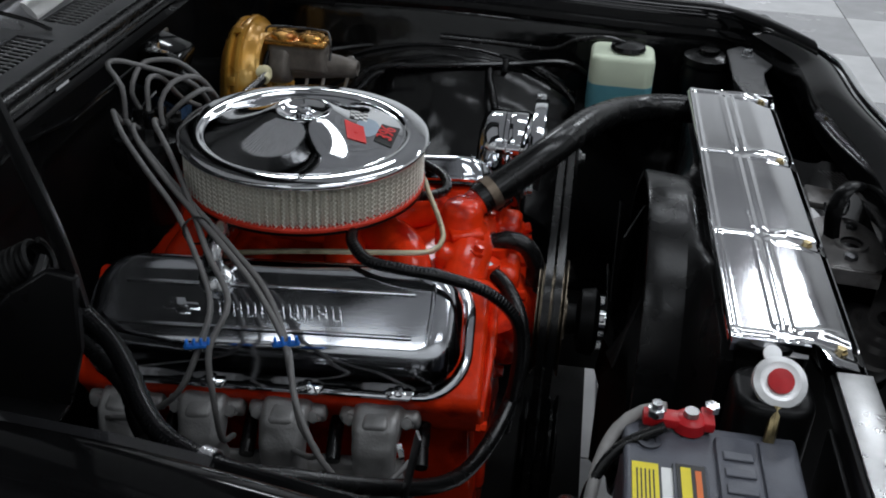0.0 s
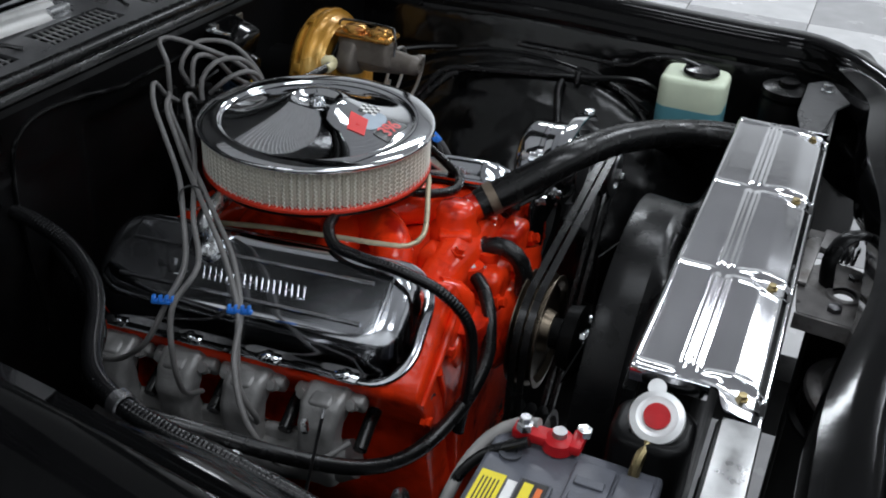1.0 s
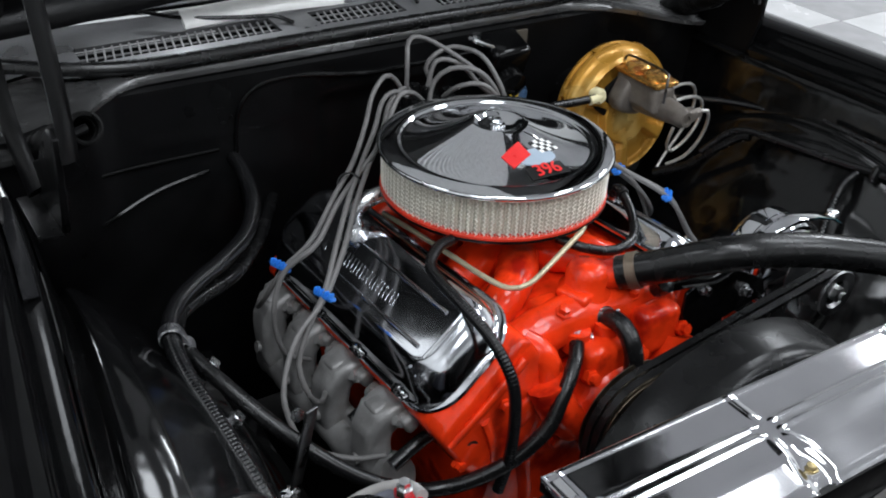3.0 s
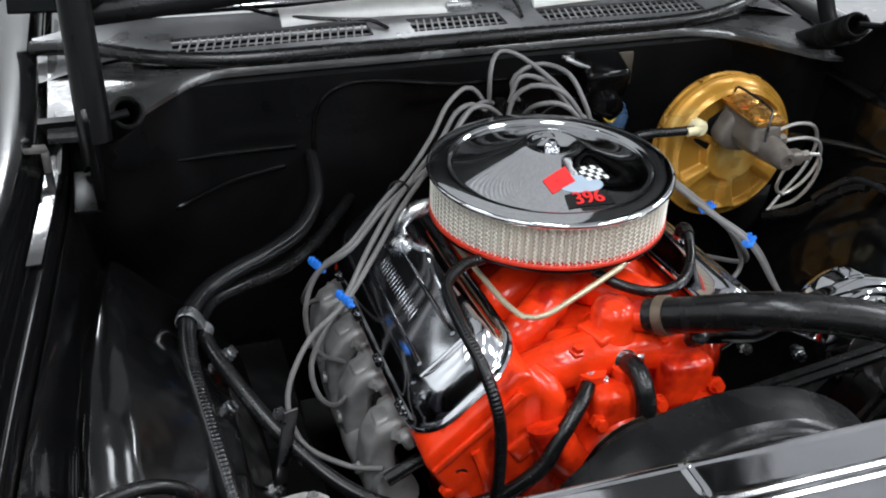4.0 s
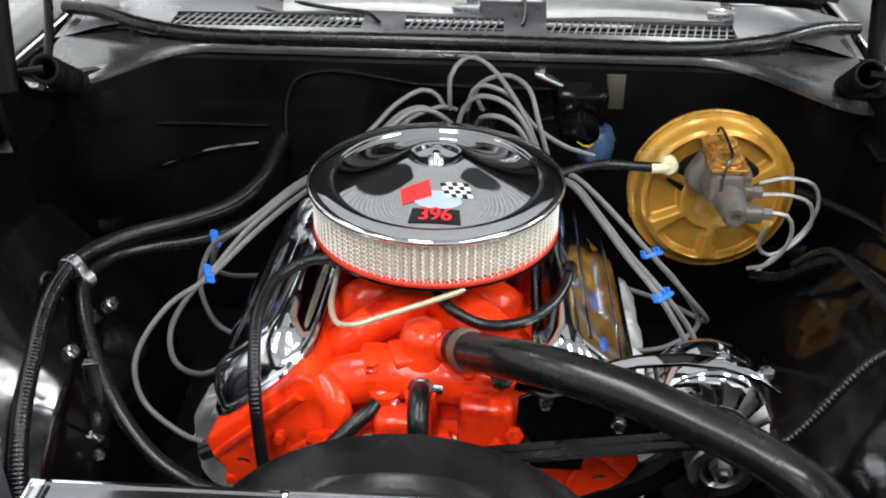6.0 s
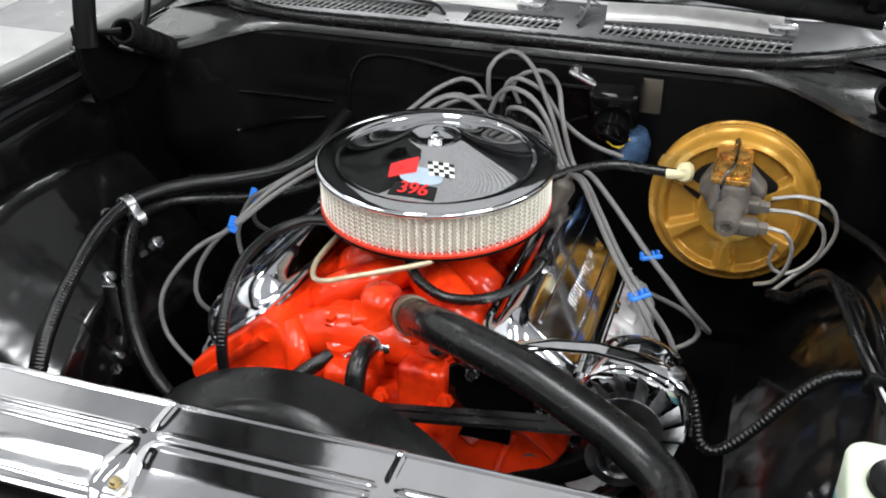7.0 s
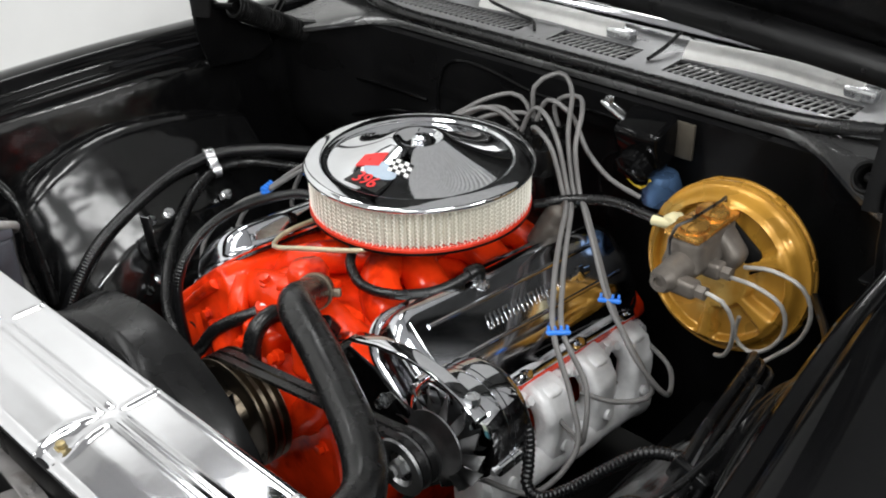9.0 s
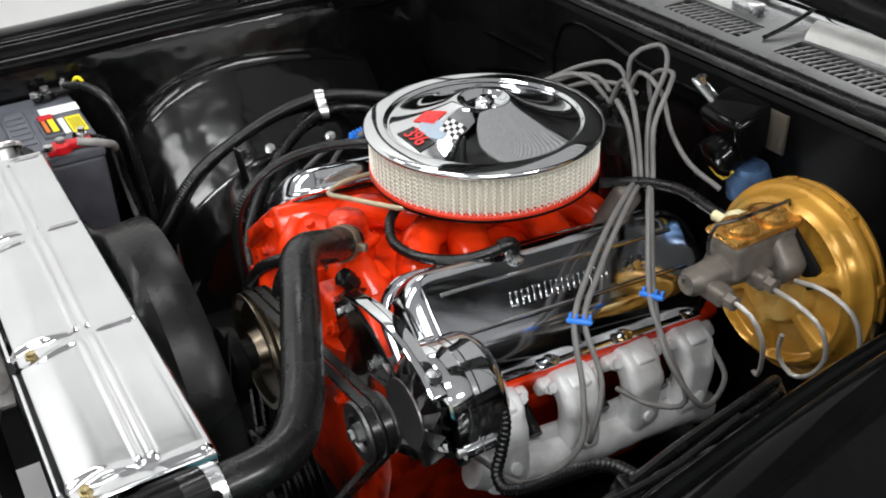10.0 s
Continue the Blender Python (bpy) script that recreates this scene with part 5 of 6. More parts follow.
lid_part = part("lid", merge(at(block(0.054, 0.112, 0.009, 0.003, 2), MX, 0.127, 0.9135), at(lathe([(0.0, 0.0), (0.024, 0.0), (0.023, 0.007), (0.016, 0.011), (0.0, 0.011)], 28), MX, 0.101, 0.917), at(lathe([(0.0, 0.0), (0.024, 0.0), (0.023, 0.007), (0.016, 0.011), (0.0, 0.011)], 28), MX, 0.152, 0.917)), GOLD_LID, master, "stained gold lid")
part("bail_wire", tube([(MX - 0.01, 0.066, 0.885), (MX - 0.012, 0.064, 0.905), (MX - 0.006, 0.068, 0.930), (MX + 0.002, 0.085, 0.934), (MX + 0.004, 0.165, 0.934), (MX, 0.184, 0.930), (MX, 0.187, 0.905), (MX, 0.184, 0.88)], 0.0024, 8), DARK_STEEL, master)
for y in (0.045, 0.11):
    part("port_block", merge(at(block(0.05, 0.024, 0.024, 0.006, 3), 0.440, y, 0.862), moved(lathe([(0.0, 0.0), (0.010, 0.0), (0.010, 0.014), (0.0, 0.014)], 6), pose(0.463, y, 0.862, 0, 90, 0))), MC_GREY, master)
for pts in ([(0.468, 0.045, 0.864), (0.50, 0.046, 0.860), (0.515, 0.055, 0.83), (0.512, 0.065, 0.79), (0.497, 0.08, 0.755), (0.475, 0.10, 0.735)],
            [(0.474, 0.11, 0.858), (0.515, 0.105, 0.862), (0.552, 0.11, 0.845), (0.560, 0.115, 0.805), (0.540, 0.12, 0.765), (0.510, 0.125, 0.745), (0.490, 0.12, 0.765), (0.495, 0.115, 0.80)],
            [(0.48, 0.14, 0.862), (0.52, 0.14, 0.872), (0.562, 0.145, 0.86), (0.578, 0.15, 0.82), (0.565, 0.155, 0.77), (0.53, 0.155, 0.725), (0.50, 0.15, 0.69)]):
    whole("brake_line", tube(pts, 0.0032, 8), BRIGHT_LINE, "thin bent steel brake line at the master cylinder", "brake line", "brake lines")

# ---- wiper motor on the firewall ----
motor = thing("wiper_motor", 0.23, 0.31, 0.85, "black wiper motor with yellow wires on the firewall", "motor")
part("housing", merge(at(block(0.085, 0.07, 0.075, 0.012, 3), 0.215, 0.295, 0.925, 20, 0, 0), moved(lathe([(0.0, 0.0), (0.032, 0.0), (0.032, 0.05), (0.02, 0.056), (0.0, 0.056)], 24), pose(0.215, 0.30, 0.90, 115, 0, 0))), BLACK_PAINT, motor)
part("bracket", at(block(0.05, 0.006, 0.06, 0.002), 0.262, 0.315, 0.930), make("dull_metal_plate", (0.08, 0.07, 0.055), 0.5, 0.5), motor)
part("crank", merge(at(block(0.06, 0.02, 0.008, 0.003), 0.165, 0.28, 0.962, 0, 25, 0), at(lathe([(0, 0), (0.008, 0), (0.008, 0.014), (0, 0.014)], 6), 0.15, 0.28, 0.968)), CAP_STEEL, motor)
part("cover", at(lathe([(0.0, -0.03), (0.03, -0.03), (0.034, 0.0), (0.026, 0.02), (0.0, 0.024)], 24), 0.245, 0.30, 0.852), make("blue_tinted_metal", (0.09, 0.17, 0.32), 0.3, 0.6), motor, "bluish metal can")
part("yellow_wire", merge(tube([(0.215, 0.262, 0.905), (0.205, 0.255, 0.89), (0.212, 0.255, 0.868), (0.232, 0.262, 0.855), (0.242, 0.265, 0.868)], 0.0022, 6), tube([(0.222, 0.262, 0.88), (0.232, 0.26, 0.865), (0.248, 0.262, 0.873)], 0.0022, 6)), make("yellow_wire_jacket", (0.6, 0.42, 0.03), 0.4), motor)

# ---- hoses ----
def hose(name, pts, r, label, material=None, ribs=0.0, group="hoses", n=12):
    return whole(name, tube(pts, r, n, 0.012, ribs, 0.0008), material or RUBBER, label, "hose", group, sharp=80)


def clamp(x, y, z, direction, r, label="small bright metal hose clamp", band=None):
    q = Vector(direction).to_track_quat("Z", "Y").to_matrix().to_4x4()
    ring = lathe([(r, -0.007), (r + 0.0022, -0.007), (r + 0.0022, 0.007), (r, 0.007)], 28, False)
    screw = at(block(0.016, 0.012, 0.011, 0.002), r + 0.005, 0, 0)
    return whole("hose_clamp", moved(merge(ring, screw), Matrix.Translation((x, y, z)) @ q), band or CAP_STEEL, label, "clamp", "hose clamps")


UPPER = [(0.042, -0.250, 0.825), (0.070, -0.285, 0.845), (0.098, -0.322, 0.868), (0.118, -0.345, 0.882), (0.155, -0.369, 0.891), (0.230, -0.400, 0.888), (0.281, -0.422, 0.880), (0.340, -0.448, 0.868), (0.378, -0.470, 0.858), (0.406, -0.496, 0.853), (0.419, -0.528, 0.853), (0.422, -0.565, 0.853), (0.423, -0.61, 0.852)]
hose("radiator_hose", UPPER, 0.0240, "thick black rubber upper radiator hose", n=18)
clamp(0.055, -0.266, 0.834, (0.55, -0.7, 0.4), 0.0241, "dull brown metal clamp on the radiator hose", DULL_BAND)
clamp(0.4225, -0.578, 0.853, (0.02, -1, 0), 0.0243, "bright metal clamp at the radiator inlet")
hose("heater_hose", [(-0.285, 0.350, 0.822), (-0.288, 0.29, 0.815), (-0.300, 0.225, 0.798), (-0.338, 0.160, 0.783), (-0.395, 0.108, 0.781), (-0.453, 0.066, 0.783), (-0.495, 0.027, 0.783), (-0.520, -0.016, 0.784), (-0.531, -0.06, 0.779), (-0.533, -0.12, 0.768), (-0.524, -0.20, 0.745), (-0.51, -0.30, 0.70), (-0.495, -0.38, 0.62), (-0.48, -0.44, 0.54)], 0.0128, "black ribbed sleeve over the wheel housing", LOOM, 0.0056)
hose("heater_hose", [(-0.038, -0.262, 0.766), (-0.060, -0.296, 0.760), (-0.084, -0.318, 0.747), (-0.11, -0.334, 0.725), (-0.14, -0.342, 0.685), (-0.20, -0.33, 0.64), (-0.28, -0.30, 0.615), (-0.36, -0.265, 0.64), (-0.43, -0.20, 0.688), (-0.486, -0.11, 0.738), (-0.510, -0.035, 0.758), (-0.495, 0.03, 0.757), (-0.445, 0.078, 0.748), (-0.375, 0.125, 0.739), (-0.30, 0.21, 0.734), (-0.22, 0.335, 0.73)], 0.0105, "black rubber heater hose round the valve cover")
hose("bypass_hose", [(0.0, -0.268, 0.775), (0.0, -0.300, 0.790), (0.0, -0.328, 0.782), (0.001, -0.343, 0.755), (0.001, -0.345, 0.72)], 0.0135, "short black bypass hose on the water pump")
clamp(-0.047, -0.277, 0.764, (-0.5, -0.7, -0.15), 0.011)
clamp(0.0, -0.276, 0.780, (0, -1, 0.5), 0.0138)
hose("breather_hose", [(-0.135, -0.10, 0.852), (-0.165, -0.108, 0.851), (-0.195, -0.135, 0.846), (-0.206, -0.18, 0.846), (-0.207, -0.235, 0.842), (-0.200, -0.290, 0.823), (-0.193, -0.328, 0.785), (-0.190, -0.338, 0.735), (-0.190, -0.335, 0.66), (-0.20, -0.33, 0.60)], 0.0085, "black corrugated sleeve over the valve cover", LOOM, 0.005)
hose("pcv_hose", [(0.01, -0.15, 0.838), (0.03, -0.178, 0.832), (0.075, -0.198, 0.823), (0.125, -0.185, 0.821), (0.162, -0.145, 0.822), (0.180, -0.110, 0.830), (0.185, -0.090, 0.836)], 0.0075, "black vacuum hose to the valve cover")
hose("vacuum_hose", [(0.13, 0.12, 0.845), (0.18, 0.155, 0.858), (0.24, 0.172, 0.868), (0.29, 0.168, 0.870), (0.335, 0.163, 0.871)], 0.008, "black vacuum hose to the brake booster")
whole("fuel_line", tube([(0.055, -0.14, 0.856), (0.045, -0.165, 0.853), (0.011, -0.180, 0.846), (-0.054, -0.207, 0.836), (-0.088, -0.216, 0.828), (-0.112, -0.205, 0.822), (-0.126, -0.165, 0.822), (-0.130, -0.09, 0.816), (-0.132, 0.0, 0.806), (-0.128, 0.11, 0.785)], 0.004, 10), FUEL_LINE, "tan bent metal fuel line under the air cleaner", "fuel line")
strap = thing("harness_clip", -0.515, -0.03, 0.76, "bright metal clip holding two hoses on the inner fender", "clip")
for cx, cz, r in ((-0.5265, 0.7820, 0.0142), (-0.5105, 0.7580, 0.0120)):
    ring = lathe([(r, -0.009), (r + 0.0022, -0.008), (r + 0.0022, 0.008), (r, 0.009)], 28, False)
    part("band", moved(ring, Matrix.Translation((cx, -0.037, cz)) @ Vector((-0.3, -0.95, 0)).to_track_quat("Z", "Y").to_matrix().to_4x4()), ALLOY, strap)
part("leg", at(block(0.003, 0.017, 0.022, 0.001), -0.508, -0.040, 0.774, 0, -20, -15), ALLOY, strap)

# ---- ignition wires ----
def wire(pts):
    return whole("ignition_wire", tube(pts, 0.0041, 8, 0.012), WIRE_GREY, "grey silicone ignition wire from the distributor", "wire", "ignition wires", sharp=60)


wire([(0.000, 0.27, 0.905), (-0.015, 0.275, 0.93), (-0.040, 0.265, 0.944), (-0.080, 0.235, 0.930), (-0.118, 0.19, 0.902), (-0.172, 0.13, 0.876), (-0.228, 0.085, 0.852), (-0.285, 0.045, 0.815), (-0.330, 0.045, 0.780), (-0.352, 0.07, 0.72), (-0.34, 0.13, 0.665), (-0.305, 0.20, 0.622)])
wire([(0.010, 0.225, 0.905), (-0.015, 0.215, 0.928), (-0.050, 0.20, 0.936), (-0.090, 0.165, 0.915), (-0.125, 0.135, 0.890), (-0.178, 0.10, 0.872), (-0.232, 0.065, 0.852), (-0.290, 0.02, 0.822), (-0.338, 0.03, 0.782), (-0.36, 0.02, 0.72), (-0.345, 0.02, 0.65), (-0.305, 0.02, 0.622)])
wire([(-0.005, 0.245, 0.905), (-0.035, 0.24, 0.925), (-0.070, 0.22, 0.922), (-0.11, 0.175, 0.898), (-0.165, 0.115, 0.880), (-0.222, 0.05, 0.862), (-0.272, -0.01, 0.835), (-0.314, -0.055, 0.795), (-0.348, -0.075, 0.762), (-0.374, -0.092, 0.715), (-0.368, -0.11, 0.672), (-0.34, -0.09, 0.635), (-0.305, -0.04, 0.622)])
wire([(0.015, 0.28, 0.905), (-0.01, 0.26, 0.918), (-0.055, 0.225, 0.912), (-0.10, 0.17, 0.888), (-0.160, 0.105, 0.874), (-0.216, 0.04, 0.856), (-0.266, -0.02, 0.830), (-0.318, -0.062, 0.788), (-0.372, -0.085, 0.755), (-0.408, -0.118, 0.712), (-0.415, -0.145, 0.678), (-0.398, -0.165, 0.636), (-0.345, -0.19, 0.610), (-0.305, -0.215, 0.618)])
wire([(0.005, 0.27, 0.91), (0.005, 0.27, 0.965), (0.022, 0.295, 0.984), (0.045, 0.30, 0.987), (0.080, 0.275, 0.970), (0.125, 0.208, 0.928), (0.163, 0.180, 0.850), (0.202, 0.152, 0.857), (0.246, 0.118, 0.832), (0.316, 0.068, 0.777), (0.375, 0.045, 0.720), (0.42, 0.075, 0.650), (0.37, 0.17, 0.62), (0.305, 0.205, 0.622)])
wire([(0.06, 0.27, 0.905), (0.045, 0.275, 0.94), (0.065, 0.275, 0.962), (0.098, 0.272, 0.970), (0.130, 0.235, 0.962), (0.147, 0.198, 0.920), (0.172, 0.182, 0.853), (0.206, 0.145, 0.858), (0.251, 0.108, 0.832), (0.323, 0.056, 0.775), (0.365, 0.05, 0.730), (0.405, 0.06, 0.655), (0.36, 0.04, 0.625), (0.305, 0.025, 0.622)])
wire([(0.02, 0.22, 0.905), (0.03, 0.225, 0.935), (0.055, 0.215, 0.958), (0.095, 0.195, 0.955), (0.127, 0.183, 0.920), (0.158, 0.171, 0.850), (0.200, 0.122, 0.860), (0.238, 0.062, 0.840), (0.278, 0.002, 0.812), (0.324, -0.055, 0.783), (0.372, -0.06, 0.715), (0.392, -0.09, 0.65), (0.35, -0.06, 0.625), (0.305, -0.04, 0.622)])
wire([(0.05, 0.225, 0.905), (0.06, 0.20, 0.93), (0.090, 0.18, 0.938), (0.121, 0.174, 0.915), (0.152, 0.165, 0.853), (0.195, 0.115, 0.862), (0.232, 0.052, 0.844), (0.272, -0.010, 0.816), (0.318, -0.067, 0.782), (0.365, -0.085, 0.71), (0.40, -0.115, 0.655), (0.38, -0.18, 0.61), (0.31, -0.215, 0.618)])
wire([(0.03, 0.245, 0.915), (0.05, 0.25, 0.96), (0.10, 0.25, 0.945), (0.14, 0.24, 0.90), (0.19, 0.235, 0.868), (0.24, 0.25, 0.845)])


def loom_clip(x, y, z, rz, label):
    ob = thing("wire_loom", x, y, z - 0.02, label, "clip", "wire looms")
    teeth = [at(block(0.011, 0.0040, 0.009, 0.0018), -0.004, -0.0129 + 0.0086 * i, 0.005) for i in range(4)]
    part("comb", at(merge(block(0.013, 0.034, 0.007, 0.003), *teeth), x, y, z, 0, 25 if x < 0 else -25, rz), BLUE_CLIP, ob)


loom_clip(-0.335, 0.045, 0.784, 20, "blue plastic wire separator on the ignition wires")
loom_clip(-0.317, -0.06, 0.790, 20, "blue plastic wire separator on the ignition wires")
loom_clip(0.320, 0.061, 0.777, -60, "blue plastic wire separator on the ignition wires")
loom_clip(0.321, -0.061, 0.784, -45, "blue plastic wire separator on the ignition wires")
whole("cable_tie", moved(lathe([(0.014, -0.003), (0.0165, -0.003), (0.0165, 0.003), (0.014, 0.003)], 16, False), pose(0.162, 0.175, 0.845, 35, 20, 0)), PLASTIC, "black cable tie round the ignition wires", "cable tie")
whole("cable_tie", moved(lathe([(0.016, -0.003), (0.0185, -0.003), (0.0185, 0.003), (0.016, 0.003)], 16, False), pose(-0.20, 0.09, 0.864, 0, -60, 40)), PLASTIC, "black cable tie round the ignition wires", "cable tie")

# ---- battery ----
bat = thing("battery", -0.56, -0.55, 0.62, "dark grey car battery with yellow label", "battery")
part("case", at(block(0.26, 0.172, 0.20, 0.008, 3), -0.565, -0.548, 0.72), BATTERY, bat)
part("lid", merge(at(block(0.264, 0.176, 0.022, 0.006, 3), -0.565, -0.548, 0.829), at(block(0.19, 0.042, 0.010, 0.004, 2), -0.548, -0.571, 0.842), at(block(0.10, 0.035, 0.006, 0.003, 2), -0.50, -0.612, 0.841), at(block(0.09, 0.034, 0.012, 0.003, 2), -0.545, -0.523, 0.840)), BATTERY_TOP, bat)
part("yellow_label", at(block(0.072, 0.026, 0.001, 0.0003, 1), -0.539, -0.480, 0.8412), YELLOW, bat)
part("white_label", at(block(0.068, 0.011, 0.001, 0.0003, 1), -0.541, -0.501, 0.8412), DECAL_WHITE, bat)
part("white_label", at(block(0.036, 0.066, 0.001, 0.0003, 1), -0.615, -0.493, 0.8412), DECAL_WHITE, bat)
part("brand_label", at(block(0.076, 0.028, 0.001, 0.0003, 1), -0.543, -0.523, 0.8466), DECAL_BLACK, bat)
part("brand_bar", at(block(0.056, 0.010, 0.0012, 0.0003, 1), -0.538, -0.518, 0.8472), YELLOW, bat)
part("brand_bar", at(block(0.05, 0.006, 0.0012, 0.0003, 1), -0.538, -0.530, 0.8472), LABEL_ORANGE, bat)
part("red_label", at(block(0.022, 0.024, 0.0012, 0.0003, 1), -0.576, -0.523, 0.8478), RED, bat)
for k in range(5):
    part("print_bar", at(block(0.052, 0.0014, 0.0004, 0.0, 1), -0.539, -0.472 - 0.004 * k, 0.8419), DECAL_BLACK, bat)
for i in range(6):
    part("embossed_bar", at(block(0.012, 0.03, 0.003, 0.001, 1), -0.605 + 0.024 * i, -0.571, 0.848), BATTERY_TOP, bat)
part("vent_plug", at(lathe([(0, 0), (0.012, 0), (0.012, 0.003), (0.007, 0.003), (0.006, 0.001), (0, 0.001)], 20), -0.47, -0.485, 0.8402), BATTERY, bat)
for x, y, col, lab in ((-0.441, -0.526, RED, "red positive terminal clamp"), (-0.675, -0.50, PLASTIC, "black negative terminal clamp")):
    ob = part("terminal_clamp", merge(at(lathe([(0, 0), (0.017, 0), (0.016, 0.012), (0.012, 0.015), (0, 0.016)], 24), x, y, 0.842), at(block(0.02, 0.045, 0.012, 0.003), x, y + 0.026, 0.850), at(block(0.03, 0.014, 0.012, 0.003), x + 0.006, y - 0.018, 0.850)), col, bat, lab)
    part("post", at(lathe([(0, 0), (0.008, 0), (0.0075, 0.006), (0, 0.006)], 20), x, y, 0.858), STEEL, ob)
    part("clamp_bolt", at(lathe([(0, 0), (0.009, 0), (0.009, 0.008), (0.006, 0.009), (0.006, 0.016), (0, 0.016)], 6), x - 0.004, y + 0.036, 0.856), CAP_STEEL, ob)
    part("clamp_bolt", at(lathe([(0, 0), (0.008, 0), (0.008, 0.008), (0, 0.009)], 6), x + 0.015, y - 0.022, 0.855), CAP_STEEL, ob)
whole("battery_cable", tube([(-0.432, -0.502, 0.856), (-0.432, -0.478, 0.848), (-0.447, -0.454, 0.833), (-0.480, -0.438, 0.811), (-0.522, -0.430, 0.775), (-0.552, -0.42, 0.71), (-0.558, -0.41, 0.63)], 0.0068, 10), CABLE_GREY, "grey battery cable at the red terminal", "cable")
whole("battery_cable", tube([(-0.46, -0.50, 0.854), (-0.475, -0.455, 0.83), (-0.50, -0.43, 0.79), (-0.53, -0.42, 0.72), (-0.54, -0.40, 0.62)], 0.006, 10), RUBBER, "thin black cable beside the battery", "cable")
whole("battery_cable", tube([(-0.675, -0.465, 0.858), (-0.645, -0.438, 0.862), (-0.592, -0.415, 0.852), (-0.552, -0.402, 0.815), (-0.532, -0.395, 0.74), (-0.53, -0.385, 0.62)], 0.008, 10), RUBBER, "black battery cable over the battery's edge", "cable")
whole("battery_tray", at(block(0.29, 0.20, 0.02, 0.004), -0.565, -0.548, 0.61), SATIN_BLACK, "black metal battery tray", "tray")

# ---- washer bottle and things at the driver's side front ----
washer = thing("washer_bottle", 0.62, -0.46, 0.772, "milky plastic washer bottle with blue fluid and black cap", "bottle")
part("bottle_top", at(bevelled(prism(rounded_rect(0.10, 0.122, 0.022), 0.80, 0.882, "z"), 0.010, 3, 60), 0.622, -0.458, 0, 0, 0, 0), RESERVOIR, washer, "milky white plastic")
part("bottle_fluid", at(prism(rounded_rect(0.1008, 0.1228, 0.022), 0.772, 0.826, "z"), 0.622, -0.458, 0), FLUID, washer, "blue fluid seen through the plastic")
part("cap", at(lathe([(0, 0), (0.032, 0), (0.034, 0.003), (0.032, 0.010), (0.012, 0.014), (0, 0.014)], 28), 0.622, -0.466, 0.884), PLASTIC, washer, "black push-on cap")
part("nozzle", tube([(0.622, -0.46, 0.896), (0.622, -0.43, 0.903), (0.625, -0.40, 0.90)], 0.0045, 8), PLASTIC, washer)
whole("washer_bracket", at(block(0.12, 0.16, 0.012, 0.003), 0.635, -0.458, 0.765), SATIN_BLACK, "black bracket under the washer bottle", "bracket")
hose("washer_tube", [(0.625, -0.40, 0.90), (0.63, -0.36, 0.888), (0.64, -0.32, 0.865), (0.645, -0.22, 0.865), (0.63, -0.10, 0.872)], 0.0045, "thin black washer tube")
canister = thing("vapour_canister", 0.685, -0.60, 0.72, "black round canister beside the washer bottle", "canister")
part("can", at(lathe([(0, 0), (0.045, 0), (0.047, 0.004), (0.047, 0.11), (0.044, 0.118), (0.044, 0.124), (0.047, 0.128), (0.046, 0.140), (0.03, 0.146), (0, 0.147)], 36), 0.655, -0.622, 0.735), SATIN_BLACK, canister)
part("cap", at(lathe([(0, 0), (0.02, 0), (0.019, 0.008), (0, 0.009)], 24), 0.655, -0.622, 0.881), SATIN_BLACK, canister)
bundle = [[(0.535 + 0.5 * d, 0.075, 0.76), (0.556 + 0.5 * d, 0.040, 0.805 - 0.4 * d), (0.570 + d, 0.010, 0.821 - 0.4 * d), (0.583 + d, -0.06, 0.826 - 0.4 * d), (0.598 + d, -0.15, 0.830 - 0.4 * d), (0.620 + d, -0.25, 0.834 - 0.4 * d), (0.640 + 0.6 * d, -0.36, 0.838 - 0.5 * d), (0.650 + 0.5 * d, -0.44, 0.78)] for d in (0.0, 0.013, 0.026)]
bundle.append([(0.56, 0.20, 0.82), (0.635, 0.07, 0.835), (0.668, -0.08, 0.842), (0.668, -0.22, 0.832), (0.648, -0.33, 0.80), (0.62, -0.40, 0.74)])
for pts, r in zip(bundle, (0.006, 0.0045, 0.004, 0.006)):
    whole("wiring_harness", tube(pts, r, 8), PLASTIC, "black taped wiring along the inner fender", "wiring", "wiring harnesses")
whole("harness_band", at(block(0.045, 0.012, 0.03, 0.004), 0.626, -0.235, 0.828, 0, 20, 0), PLASTIC, "black plastic band round the wiring harness", "band")
whole("alternator_harness", tube([(0.402, -0.236, 0.790), (0.414, -0.238, 0.765), (0.424, -0.250, 0.735), (0.433, -0.262, 0.714), (0.455, -0.262, 0.708), (0.490, -0.245, 0.735), (0.523, -0.228, 0.772), (0.552, -0.216, 0.802), (0.575, -0.208, 0.814), (0.605, -0.205, 0.822)], 0.0082, 12, 0.012, 0.0064, 0.0014), LOOM, "black corrugated sleeve from the alternator", "wiring", sharp=80)
whole("cable_tie", at(merge(tube([(-0.664, -0.452, 0.862), (-0.662, -0.446, 0.872), (-0.654, -0.440, 0.874), (-0.650, -0.436, 0.864)], 0.0035, 8)), 0, 0, 0), YELLOW, "small yellow tie on the battery cable", "cable tie")
whole("brake_hose", tube([(0.50, 0.15, 0.69), (0.53, 0.10, 0.72), (0.552, 0.05, 0.775), (0.568, 0.018, 0.806), (0.574, 0.0, 0.812)], 0.009, 10), RUBBER, "thick black conduit below the brake booster", "hose")
